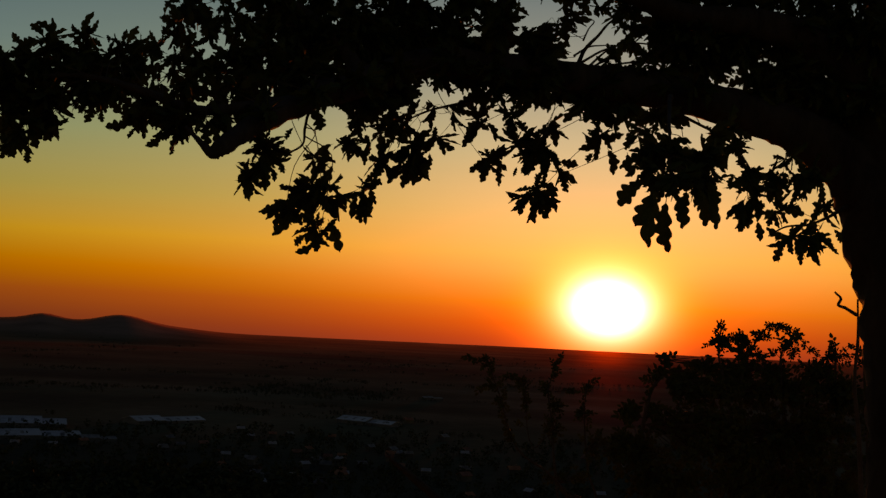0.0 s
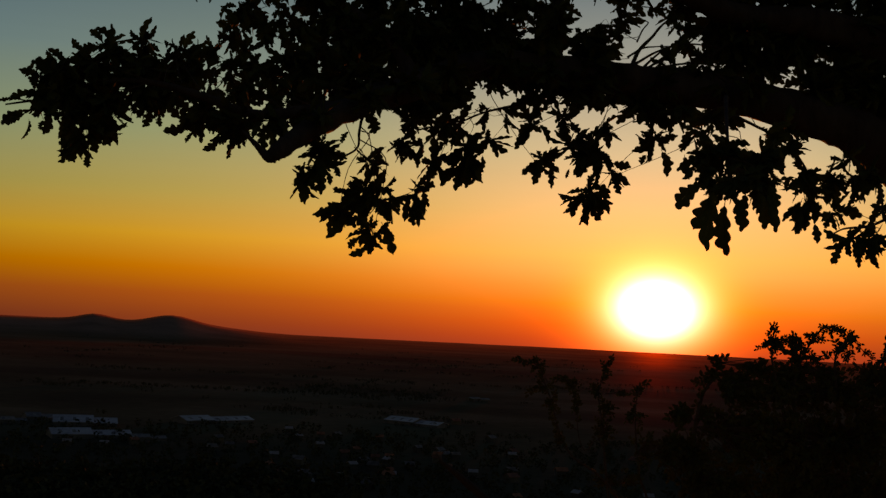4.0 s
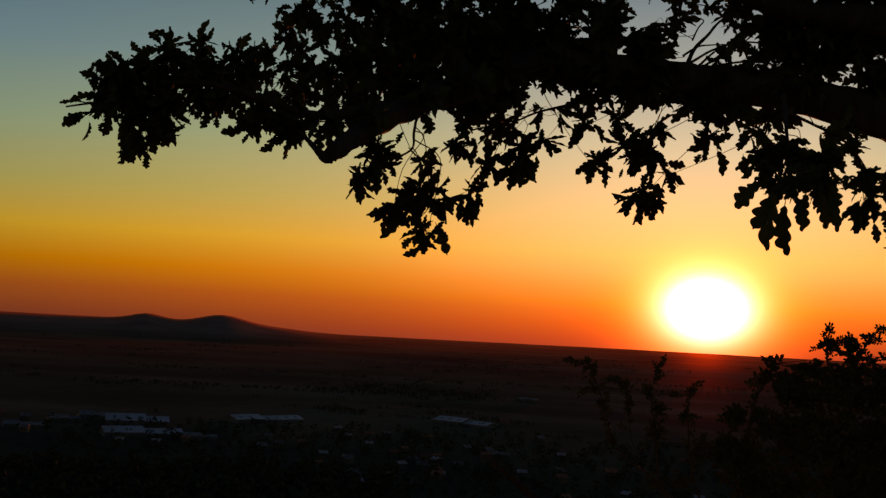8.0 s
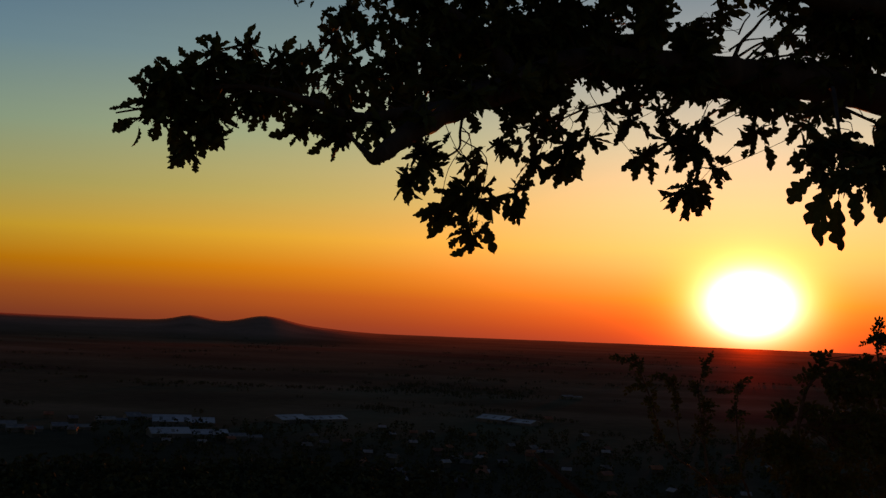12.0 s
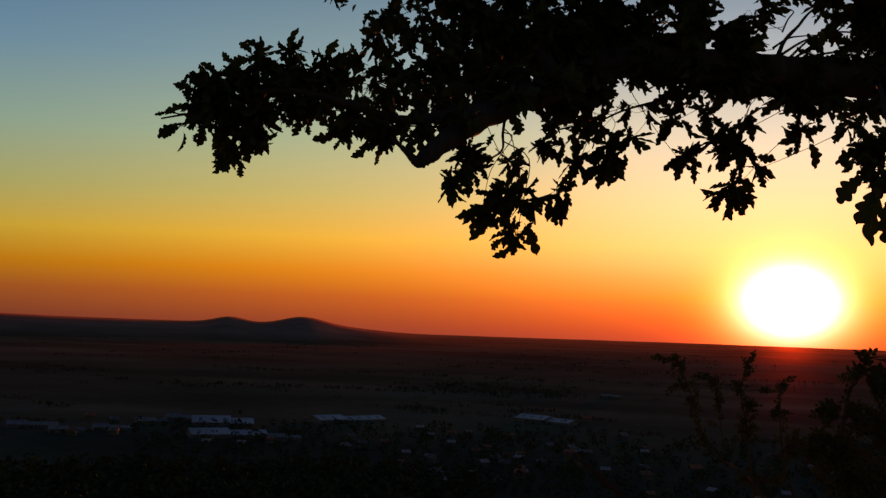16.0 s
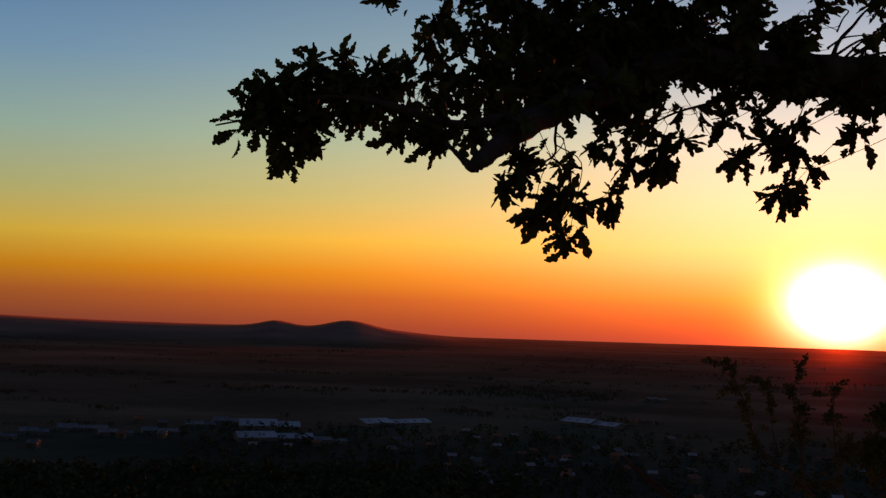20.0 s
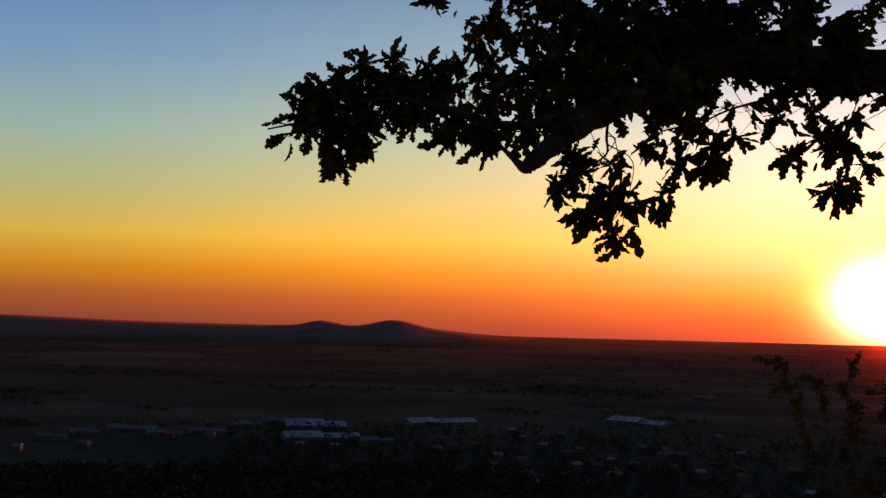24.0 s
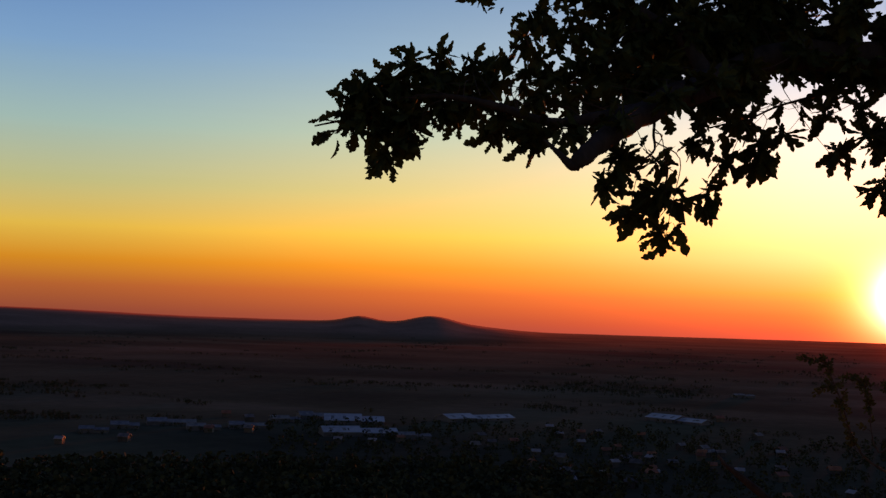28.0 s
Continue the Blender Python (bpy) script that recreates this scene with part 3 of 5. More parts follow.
BOUGH_NEAR = [(0.93, 5.08, 2.58, 0.014), (0.82, 4.5, 2.47, 0.010), (0.71, 3.9, 2.31, 0.007), (0.64, 3.5, 2.17, 0.005), (0.61, 3.3, 2.04, 0.003)]
BOUGH_LOW = [(1.753, 5.25, 2.184, 0.012), (1.609, 5.1, 2.108, 0.007), (1.482, 4.95, 2.059, 0.006), (1.363, 4.85, 2.037, 0.004), (1.283, 4.8, 1.993, 0.003)]
BOUGH_DROOP_C = [(0.248, 4.9, 2.567, 0.011), (0.147, 4.9, 2.512, 0.008), (0.034, 4.9, 2.478, 0.006), (-0.08, 4.95, 2.454, 0.005), (-0.183, 5, 2.413, 0.003)]
SPRIG_HIGH = [(-1.278, 3.7, 2.307, 0.0050), (-1.361, 3.7, 2.333, 0.0039), (-1.412, 3.7, 2.339, 0.0029), (-1.459, 3.7, 2.351, 0.0018)]
SPRIG_OUT = [(-1.336, 3.7, 2.256, 0.0050), (-1.415, 3.7, 2.223, 0.0039), (-1.466, 3.7, 2.217, 0.0027), (-1.526, 3.7, 2.227, 0.0016)]
SPRIG_LOW = [(-1.354, 3.7, 2.215, 0.0050), (-1.424, 3.7, 2.198, 0.0039), (-1.469, 3.7, 2.19, 0.0027), (-1.489, 3.7, 2.171, 0.0016)]
SPRIG_TOP = [(-1.231, 3.8, 2.379, 0.0040), (-1.27, 3.8, 2.414, 0.0031), (-1.287, 3.8, 2.434, 0.0023), (-1.32, 3.8, 2.467, 0.0014)]
SPRIG_HANG = [(-1.272, 3.7, 2.198, 0.0040), (-1.277, 3.7, 2.138, 0.0031), (-1.276, 3.7, 2.099, 0.0023), (-1.274, 3.7, 2.059, 0.0014)]
CLUMPS_LEFT_MASS = [
    (-1.361, 3.7, 2.3, 0.082, 0.077, 62.00),
    (-1.364, 3.7, 2.222, 0.077, 0.065, 44.00),
    (-1.249, 3.75, 2.334, 0.083, 0.078, 70.00),
    (-1.259, 3.75, 2.227, 0.073, 0.073, 58.00),
    (-1.169, 3.8, 2.357, 0.067, 0.074, 48.00),
    (-1.145, 3.8, 2.26, 0.042, 0.049, 18.00),
    (-1.438, 3.7, 2.288, 0.05, 0.05, 12.00),
    (-1.435, 3.7, 2.227, 0.045, 0.05, 12.00),
    (-1.09, 3.9, 2.373, 0.076, 0.054, 30.00),
]
CLUMPS_LEFT_MASS_MORE = [
    (-1.078, 3.85, 2.263, 0.071, 0.05, 24.00),
    (-1.015, 3.9, 2.349, 0.043, 0.105, 36.00),
    (-0.943, 3.8, 2.215, 0.074, 0.056, 40.00),
    (-0.808, 3.7, 2.175, 0.069, 0.051, 42.00),
    (-0.678, 3.7, 2.176, 0.055, 0.034, 12.00),
    (-1.155, 3.8, 2.426, 0.067, 0.028, 12.00),
    (-1.261, 3.8, 2.416, 0.06, 0.025, 10.00),
    (-1.066, 3.9, 2.43, 0.04, 0.04, 12.00),
    (-1.33, 3.75, 2.365, 0.049, 0.024, 8),
    (-0.971, 4, 2.438, 0.041, 0.048, 10.00),
]
CLUMPS_LEFT_LOW = [
    (-1.334, 3.7, 2.171, 0.062, 0.048, 20.00),
    (-1.221, 3.75, 2.176, 0.056, 0.045, 16.00),
    (-1.142, 3.8, 2.215, 0.028, 0.035, 8),
    (-1.42, 3.7, 2.175, 0.035, 0.045, 6),
    (-1.263, 3.7, 2.131, 0.027, 0.041, 6),
    (-0.98, 3.8, 2.187, 0.06, 0.032, 12.00),
    (-0.831, 3.7, 2.134, 0.055, 0.034, 14.00),
]
CLUMPS_CROWN_LEFT = [
    (-0.876, 4, 2.414, 0.083, 0.089, 26.00),
    (-0.884, 3.9, 2.291, 0.072, 0.036, 18.00),
    (-0.799, 4.2, 2.58, 0.117, 0.107, 52.00),
    (-0.921, 4.2, 2.644, 0.088, 0.058, 18.00),
    (-0.674, 4.2, 2.466, 0.107, 0.117, 95.00),
    (-0.701, 4, 2.309, 0.083, 0.052, 30.00),
    (-0.58, 4.4, 2.639, 0.122, 0.132, 145.00),
    (-0.505, 4.2, 2.425, 0.117, 0.093, 110.00),
    (-0.38, 4.5, 2.63, 0.156, 0.156, 190.00),
    (-0.297, 4.5, 2.453, 0.125, 0.067, 60.00),
    (-0.922, 4.1, 2.53, 0.065, 0.072, 24.00),
    (-0.836, 4, 2.378, 0.07, 0.052, 12.00),
    (-0.94, 4.2, 2.633, 0.058, 0.051, 18.00),
    (-0.929, 4, 2.373, 0.041, 0.048, 6),
    (-0.728, 3.65, 2.153, 0.042, 0.024, 9),
    (-0.761, 4.1, 2.402, 0.076, 0.076, 16.00),
]
CLUMPS_CROWN_BACK = [
    (-0.739, 4.5, 2.634, 0.075, 0.083, 30.00),
    (-0.706, 4.6, 2.747, 0.085, 0.06, 22.00),
    (-0.758, 4.4, 2.505, 0.061, 0.069, 14.00),
    (-0.628, 4.5, 2.543, 0.096, 0.104, 50.00),
    (-0.482, 4.7, 2.616, 0.122, 0.131, 80.00),
    (-0.32, 4.9, 2.691, 0.136, 0.15, 90.00),
    (-0.141, 5, 2.746, 0.079, 0.106, 40.00),
    (-0.621, 4.7, 2.754, 0.109, 0.087, 40.00),
    (-0.456, 4.8, 2.81, 0.133, 0.089, 50.00),
]
CLUMPS_CROWN_BACK_MORE = [
    (-0.26, 4.9, 2.857, 0.113, 0.082, 40.00),
    (0.984, 5.4, 2.93, 0.11, 0.14, 44.00),
    (1.185, 5.4, 2.991, 0.14, 0.125, 50.00),
    (1.416, 5.5, 2.949, 0.143, 0.153, 56.00),
    (1.645, 5.5, 3.038, 0.143, 0.127, 50.00),
    (1.828, 5.5, 2.968, 0.102, 0.092, 24.00),
    (0.142, 5.1, 2.794, 0.08, 0.109, 44.00),
    (-0.026, 5.1, 2.811, 0.109, 0.118, 56.00),
    (0.077, 5.1, 2.913, 0.094, 0.061, 14.00),
    (0.383, 5.1, 2.746, 0.094, 0.061, 22.00),
]
CLUMPS_CROWN_MID = [
    (-0.2, 4.7, 2.707, 0.135, 0.148, 140.00),
    (-0.237, 4.7, 2.554, 0.087, 0.065, 40.00),
    (-0.001, 4.8, 2.706, 0.122, 0.076, 34.00),
    (0.081, 4.8, 2.653, 0.1, 0.049, 30.00),
    (0.06, 4.8, 2.858, 0.111, 0.049, 22.00),
    (-0.085, 4.8, 2.816, 0.067, 0.056, 14.00),
    (0.178, 4.85, 2.784, 0.045, 0.135, 36.00),
    (0.348, 4.9, 2.63, 0.136, 0.095, 65.00),
    (0.309, 4.9, 2.751, 0.082, 0.041, 14.00),
    (0.429, 5, 2.844, 0.093, 0.042, 12.00),
    (0.473, 5, 2.925, 0.083, 0.028, 6),
    (0.603, 5, 2.912, 0.046, 0.046, 6),
    (0.72, 5, 2.918, 0.069, 0.069, 16.00),
    (0.671, 5, 2.678, 0.083, 0.037, 8),
    (0.615, 5, 2.593, 0.139, 0.069, 42.00),
    (0.441, 5, 2.561, 0.127, 0.074, 40.00),
    (0.75, 5.1, 2.848, 0.106, 0.106, 18.00),
]
CLUMPS_CROWN_RIGHT = [
    (0.84, 5.1, 2.695, 0.142, 0.094, 40.00),
    (0.989, 5.1, 2.859, 0.142, 0.142, 95.00),
    (1.216, 5.2, 2.869, 0.144, 0.14, 100.00),
    (1.459, 5.2, 2.906, 0.144, 0.132, 85.00),
    (1.655, 5.2, 2.89, 0.132, 0.149, 90.00),
    (1.779, 5.1, 2.873, 0.094, 0.165, 50.00),
    (1.392, 5.2, 2.73, 0.12, 0.087, 36.00),
    (1.649, 5.2, 2.693, 0.12, 0.096, 22.00),
    (0.967, 5, 2.586, 0.139, 0.042, 16.00),
    (0.79, 4.6, 2.394, 0.047, 0.038, 12.00),
    (1.774, 5.1, 2.607, 0.071, 0.118, 30.00),
    (0.948, 5.1, 3.015, 0.142, 0.057, 30.00),
    (1.187, 5.1, 3.014, 0.142, 0.061, 40.00),
    (1.455, 5.2, 3.066, 0.144, 0.063, 36.00),
    (1.674, 5.2, 3.077, 0.144, 0.072, 40.00),
    (1.098, 5.2, 2.777, 0.106, 0.034, 18.00),
    (1.297, 5.2, 2.639, 0.096, 0.034, 10.00),
]
CLUMPS_HANG_LEFT = [
    (-0.56, 3.8, 2.1, 0.049, 0.049, 30.00),
    (-0.509, 5, 2.085, 0.111, 0.093, 62.00),
    (-0.616, 3.8, 2.012, 0.025, 0.046, 10.00),
    (-0.653, 5, 2.027, 0.051, 0.079, 16.00),
    (-0.508, 5, 1.936, 0.065, 0.056, 14.00),
    (-0.349, 5.1, 2.11, 0.052, 0.09, 24.00),
    (-0.539, 5, 2.215, 0.051, 0.042, 14.00),
    (-0.65, 3.8, 2.22, 0.035, 0.028, 8),
    (-0.603, 3.8, 2.165, 0.032, 0.025, 8),
    (-0.371, 5, 2.392, 0.042, 0.042, 14.00),
    (-0.417, 5, 2.287, 0.06, 0.028, 12.00),
    (-0.336, 5.1, 2.309, 0.047, 0.033, 6),
    (-0.148, 5.1, 2.275, 0.076, 0.099, 50.00),
    (-0.052, 5.1, 2.352, 0.043, 0.052, 9),
]
CLUMPS_HANG_MID = [
    (-0.173, 5.1, 2.399, 0.057, 0.043, 12.00),
    (-0.01, 5, 2.456, 0.116, 0.021, 12.00),
    (-0.238, 4.9, 2.428, 0.068, 0.032, 14.00),
    (0.148, 5.6, 2.514, 0.052, 0.041, 10.00),
    (0.194, 5.8, 2.352, 0.07, 0.07, 14.00),
    (0.286, 5.5, 2.517, 0.061, 0.071, 12.00),
    (0.457, 6.1, 2.461, 0.096, 0.113, 50.00),
    (0.454, 6.2, 2.248, 0.086, 0.115, 36.00),
    (0.468, 5.8, 2.521, 0.059, 0.07, 14.00),
    (0.57, 6.1, 2.357, 0.028, 0.068, 6),
    (0.593, 5.4, 2.574, 0.09, 0.03, 16.00),
    (0.697, 5.5, 2.433, 0.036, 0.107, 16.00),
    (0.681, 5.2, 2.511, 0.087, 0.043, 16.00),
    (0.15, 5, 2.523, 0.093, 0.032, 12.00),
    (0.348, 5.9, 2.456, 0.06, 0.049, 12.00),
    (-0.565, 3.8, 2.05, 0.042, 0.039, 14.00),
    (-0.28, 5.1, 2.245, 0.043, 0.047, 8),
]
CLUMPS_HANG_RIGHT = [
    (1.532, 5, 2.22, 0.037, 0.042, 8),
    (1.42, 5, 2.318, 0.069, 0.028, 10.00),
    (0.61, 3.4, 2.1, 0.079, 0.06, 66.00),
    (0.606, 3.25, 2.01, 0.09, 0.051, 56.00),
    (0.538, 3.4, 2.065, 0.031, 0.041, 8),
    (0.661, 4.2, 2.272, 0.066, 0.043, 12.00),
    (1.111, 4.8, 2.322, 0.08, 0.04, 18.00),
    (1.186, 4.8, 2.226, 0.04, 0.058, 12.00),
    (1.225, 4.9, 2.142, 0.064, 0.109, 30.00),
    (1.387, 5, 2.241, 0.097, 0.065, 38.00),
    (1.5, 5, 2.275, 0.046, 0.042, 10.00),
    (1.406, 4.8, 1.972, 0.098, 0.071, 36.00),
    (1.523, 4.9, 2.112, 0.041, 0.023, 7),
    (1.368, 5, 2.1, 0.046, 0.056, 10.00),
    (0.727, 3.45, 2.08, 0.05, 0.06, 46.00),
    (0.708, 3.3, 2.0, 0.045, 0.055, 40.00),
    (1.132, 4.9, 2.411, 0.032, 0.018, 5),
]
CLUMPS_SKIRT = [
    (-0.043, 4.6, 2.517, 0.021, 0.043, 6),
    (0.046, 4.7, 2.536, 0.044, 0.022, 8),
    (0.124, 4.8, 2.533, 0.053, 0.031, 12.00),
    (-0.113, 4.6, 2.531, 0.03, 0.017, 5),
    (0.177, 4.8, 2.51, 0.044, 0.031, 8),
    (-0.288, 4.4, 2.386, 0.077, 0.049, 34.00),
    (-0.185, 4.5, 2.443, 0.054, 0.063, 28.00),
    (-0.231, 4.8, 2.355, 0.076, 0.044, 14.00),
    (-0.352, 4.3, 2.369, 0.04, 0.028, 10.00),
    (1.159, 4.9, 2.403, 0.045, 0.023, 6),
    (1.035, 4.8, 2.37, 0.053, 0.022, 6),
    (-0.478, 4.1, 2.309, 0.057, 0.019, 10.00),
    (-0.298, 4.4, 2.371, 0.081, 0.033, 18.00),
    (-0.206, 4.6, 2.455, 0.051, 0.026, 8),
]
CLUMPS_SKIRT_MORE = [
    (0.108, 4.8, 2.541, 0.067, 0.031, 10.00),
    (0.3, 4.8, 2.516, 0.089, 0.04, 18.00),
    (0.548, 5, 2.518, 0.083, 0.032, 12.00),
    (0.736, 5, 2.504, 0.083, 0.032, 10.00),
    (-0.593, 3.75, 2.206, 0.045, 0.024, 8),
    (-0.385, 4.2, 2.385, 0.078, 0.031, 14.00),
    (-0.555, 3.65, 2.191, 0.03, 0.024, 8),
    (-0.423, 3.85, 2.291, 0.053, 0.043, 18.00),
    (-0.3, 4.1, 2.385, 0.065, 0.046, 22.00),
    (-0.198, 4.35, 2.48, 0.06, 0.048, 20.00),
    (0.025, 4.55, 2.57, 0.072, 0.038, 16.00),
    (0.177, 4.6, 2.545, 0.072, 0.043, 18.00),
    (0.362, 4.75, 2.561, 0.075, 0.04, 16.00),
    (0.182, 4.65, 2.747, 0.047, 0.108, 30.00),
]
CLUMPS_LIMB = [
    (1.439, 5.25, 2.653, 0.11, 0.05, 40),
    (1.553, 5.25, 2.634, 0.11, 0.06, 44),
    (1.660, 5.25, 2.604, 0.12, 0.07, 50),
    (1.305, 5.25, 2.699, 0.08, 0.03, 12),
    (1.766, 5.25, 2.584, 0.12, 0.09, 50),
    (1.148, 5.2, 2.708, 0.09, 0.04, 9),
    (1.064, 5.2, 2.735, 0.1, 0.05, 26),
    (1.450, 5.2, 2.703, 0.1, 0.07, 34),
    (0.942, 5.2, 2.766, 0.08, 0.05, 20),
    (1.571, 5.2, 2.684, 0.1, 0.07, 30),
    (0.660, 5.2, 2.545, 0.07, 0.035, 18),
    (0.781, 5.2, 2.539, 0.07, 0.035, 18),
    (0.926, 5.2, 2.521, 0.06, 0.03, 14),
]
CLUMPS_FORK = [
    (-1.300, 3.7, 2.103, 0.03, 0.05, 14),
    (-1.320, 3.7, 2.077, 0.02, 0.04, 7),
    (-0.836, 4.0, 2.395, 0.06, 0.045, 16),
    (-0.758, 4.05, 2.369, 0.06, 0.045, 18),
    (-0.831, 3.9, 2.309, 0.06, 0.04, 16),
    (-0.732, 4.1, 2.454, 0.06, 0.05, 16),
    (-0.660, 4.0, 2.297, 0.06, 0.04, 18),
    (-0.581, 4.1, 2.357, 0.07, 0.05, 24),
    (-0.495, 4.2, 2.389, 0.07, 0.05, 26),
    (-0.755, 3.9, 2.275, 0.05, 0.035, 14),
    (-1.375, 3.7, 2.232, 0.05, 0.045, 16),
    (-1.222, 3.7, 2.211, 0.06, 0.05, 22),
    (-1.141, 3.75, 2.259, 0.06, 0.06, 22),
    (-1.243, 3.7, 2.131, 0.035, 0.04, 12),
    (-1.033, 3.75, 2.273, 0.05, 0.05, 16),
]
CLUMPS_TOP_EDGE = [
    (-0.715, 4.3, 2.741, 0.1, 0.052, 24.00),
    (-0.516, 4.5, 2.816, 0.125, 0.063, 44.00),
    (-0.269, 4.6, 2.855, 0.128, 0.064, 50.00),
    (-0.011, 4.8, 2.927, 0.122, 0.058, 30.00),
    (-0.877, 4.3, 2.754, 0.08, 0.044, 14.00),
    (-1.124, 4.2, 2.736, 0.043, 0.019, 7),
    (0.34, 5, 3.007, 0.093, 0.037, 8),
    (0.716, 5, 3.013, 0.116, 0.056, 20.00),
]
CLUMPS_OUT_OF_VIEW = [
    (0.466, 5.2, 3.305, 0.361, 0.217, 120.00),
    (-0.246, 4.8, 3.118, 0.333, 0.178, 120.00),
    (-0.82, 4.5, 2.952, 0.229, 0.125, 60.00),
    (1.113, 5.4, 3.608, 0.45, 0.3, 160.00),
    (1.811, 5.6, 3.877, 0.467, 0.415, 190.00),
    (2.34, 5.9, 3.452, 0.382, 0.382, 110.00),
    (2.778, 6.3, 4.411, 0.496, 0.496, 140.00),
    (2.089, 5.7, 4.876, 0.528, 0.528, 190.00),
    (0.154, 5.1, 3.601, 0.307, 0.213, 70.00),
    (2.502, 5.8, 2.933, 0.295, 0.322, 70.00),
]
LEAVES_LEFT_TIP = [
    (-1.459, 3.7, 2.352, -1.504, 3.7, 2.299),
    (-1.443, 3.7, 2.347, -1.436, 3.7, 2.315),
    (-1.402, 3.7, 2.338, -1.459, 3.7, 2.354),
    (-1.481, 3.7, 2.296, -1.453, 3.7, 2.262),
    (-1.492, 3.7, 2.221, -1.53, 3.7, 2.23),
    (-1.526, 3.7, 2.227, -1.568, 3.7, 2.22),
    (-1.469, 3.7, 2.192, -1.522, 3.7, 2.184),
    (-1.489, 3.7, 2.173, -1.548, 3.7, 2.143),
    (-1.478, 3.7, 2.18, -1.521, 3.7, 2.148),
    (-1.468, 3.7, 2.164, -1.47, 3.7, 2.09),
    (-1.42, 3.7, 2.162, -1.426, 3.7, 2.126),
    (-1.466, 3.7, 2.252, -1.489, 3.7, 2.233),
    (-1.321, 3.7, 2.089, -1.329, 3.7, 2.034),
    (-1.276, 3.7, 2.13, -1.258, 3.7, 2.063),
    (-1.272, 3.7, 2.065, -1.273, 3.7, 2.018),
    (-1.342, 3.7, 2.118, -1.368, 3.7, 2.084),
]
LEAVES_LEFT_TOP = [
    (-1.284, 3.8, 2.434, -1.325, 3.8, 2.471),
    (-1.352, 3.8, 2.405, -1.387, 3.8, 2.437),
    (-1.36, 3.8, 2.401, -1.367, 3.8, 2.427),
    (-1.152, 4.3, 2.524, -1.133, 4.3, 2.602),
    (-1.141, 3.8, 2.42, -1.146, 3.8, 2.461),
    (-0.963, 3.8, 2.415, -0.95, 3.8, 2.45),
    (-1.079, 3.8, 2.419, -1.088, 3.8, 2.452),
    (-1.183, 3.8, 2.444, -1.193, 3.8, 2.474),
    (-1.234, 3.8, 2.43, -1.267, 3.8, 2.45),
    (-1.125, 3.8, 2.235, -1.139, 3.8, 2.166),
    (-1.087, 3.8, 2.212, -1.088, 3.8, 2.17),
    (-1.026, 3.8, 2.238, -1.001, 3.8, 2.164),
    (-0.989, 3.8, 2.175, -1.073, 3.8, 2.164),
]
LEAVES_LEFT_LOW = [
    (-0.981, 3.8, 2.158, -1.001, 3.8, 2.124),
    (-0.895, 3.8, 2.138, -0.936, 3.8, 2.092),
    (-0.86, 3.8, 2.107, -0.861, 3.8, 2.074),
    (-1.233, 3.8, 2.16, -1.237, 3.8, 2.118),
    (-1.263, 3.8, 2.174, -1.256, 3.8, 2.128),
    (-0.95, 4.1, 2.59, -0.992, 4.1, 2.587),
    (-0.948, 4.1, 2.562, -0.995, 4.1, 2.519),
    (-0.945, 4.1, 2.65, -0.993, 4.1, 2.596),
    (-0.925, 4.1, 2.637, -0.971, 4.1, 2.636),
    (-1.012, 4.1, 2.674, -1.02, 4.1, 2.646),
    (-1.042, 4.1, 2.673, -1.069, 4.1, 2.662),
    (-1.172, 3.8, 2.243, -1.17, 3.8, 2.206),
    (-1.292, 3.8, 2.168, -1.281, 3.8, 2.121),
]
LEAVES_MID = [
    (-0.617, 3.8, 2.035, -0.623, 3.8, 1.951),
    (-0.551, 3.8, 2.056, -0.536, 3.8, 2.008),
    (-0.591, 3.8, 2.045, -0.651, 3.8, 2.003),
    (-0.522, 3.8, 2.075, -0.504, 3.8, 2.035),
    (-0.483, 3.8, 2.184, -0.502, 3.8, 2.138),
    (-0.47, 4.2, 2.317, -0.445, 4.2, 2.224),
    (-0.523, 5, 1.987, -0.511, 5, 1.855),
    (-0.476, 5, 1.994, -0.416, 5, 1.859),
    (-0.554, 5, 1.927, -0.609, 5, 1.873),
    (-0.527, 5, 1.893, -0.594, 5, 1.839),
    (-0.622, 5, 2.099, -0.683, 5, 2.124),
    (-0.618, 5, 2.024, -0.7, 5, 1.918),
    (-0.591, 5, 1.972, -0.65, 5, 1.985),
]
LEAVES_MID_MORE = [
    (-0.374, 5.1, 2.121, -0.379, 5.1, 2.002),
    (-0.316, 5.1, 2.148, -0.288, 5.1, 2.073),
    (-0.329, 5.1, 2.171, -0.266, 5.1, 2.155),
    (-0.436, 5, 2.108, -0.409, 5, 2.043),
    (-0.121, 5.1, 2.288, -0.114, 5.1, 2.162),
    (-0.19, 5.1, 2.249, -0.234, 5.1, 2.18),
    (-0.065, 5.1, 2.375, -0.002, 5.1, 2.301),
    (-0.074, 5.1, 2.303, -0.075, 5.1, 2.231),
    (-0.217, 5.1, 2.308, -0.298, 5.1, 2.22),
    (-0.479, 5.1, 2.319, -0.567, 5.1, 2.267),
    (-0.061, 4.7, 2.558, -0.061, 4.7, 2.48),
    (-0.017, 4.7, 2.571, -0.022, 4.7, 2.493),
    (-0.514, 5.1, 2.306, -0.522, 5.1, 2.229),
]
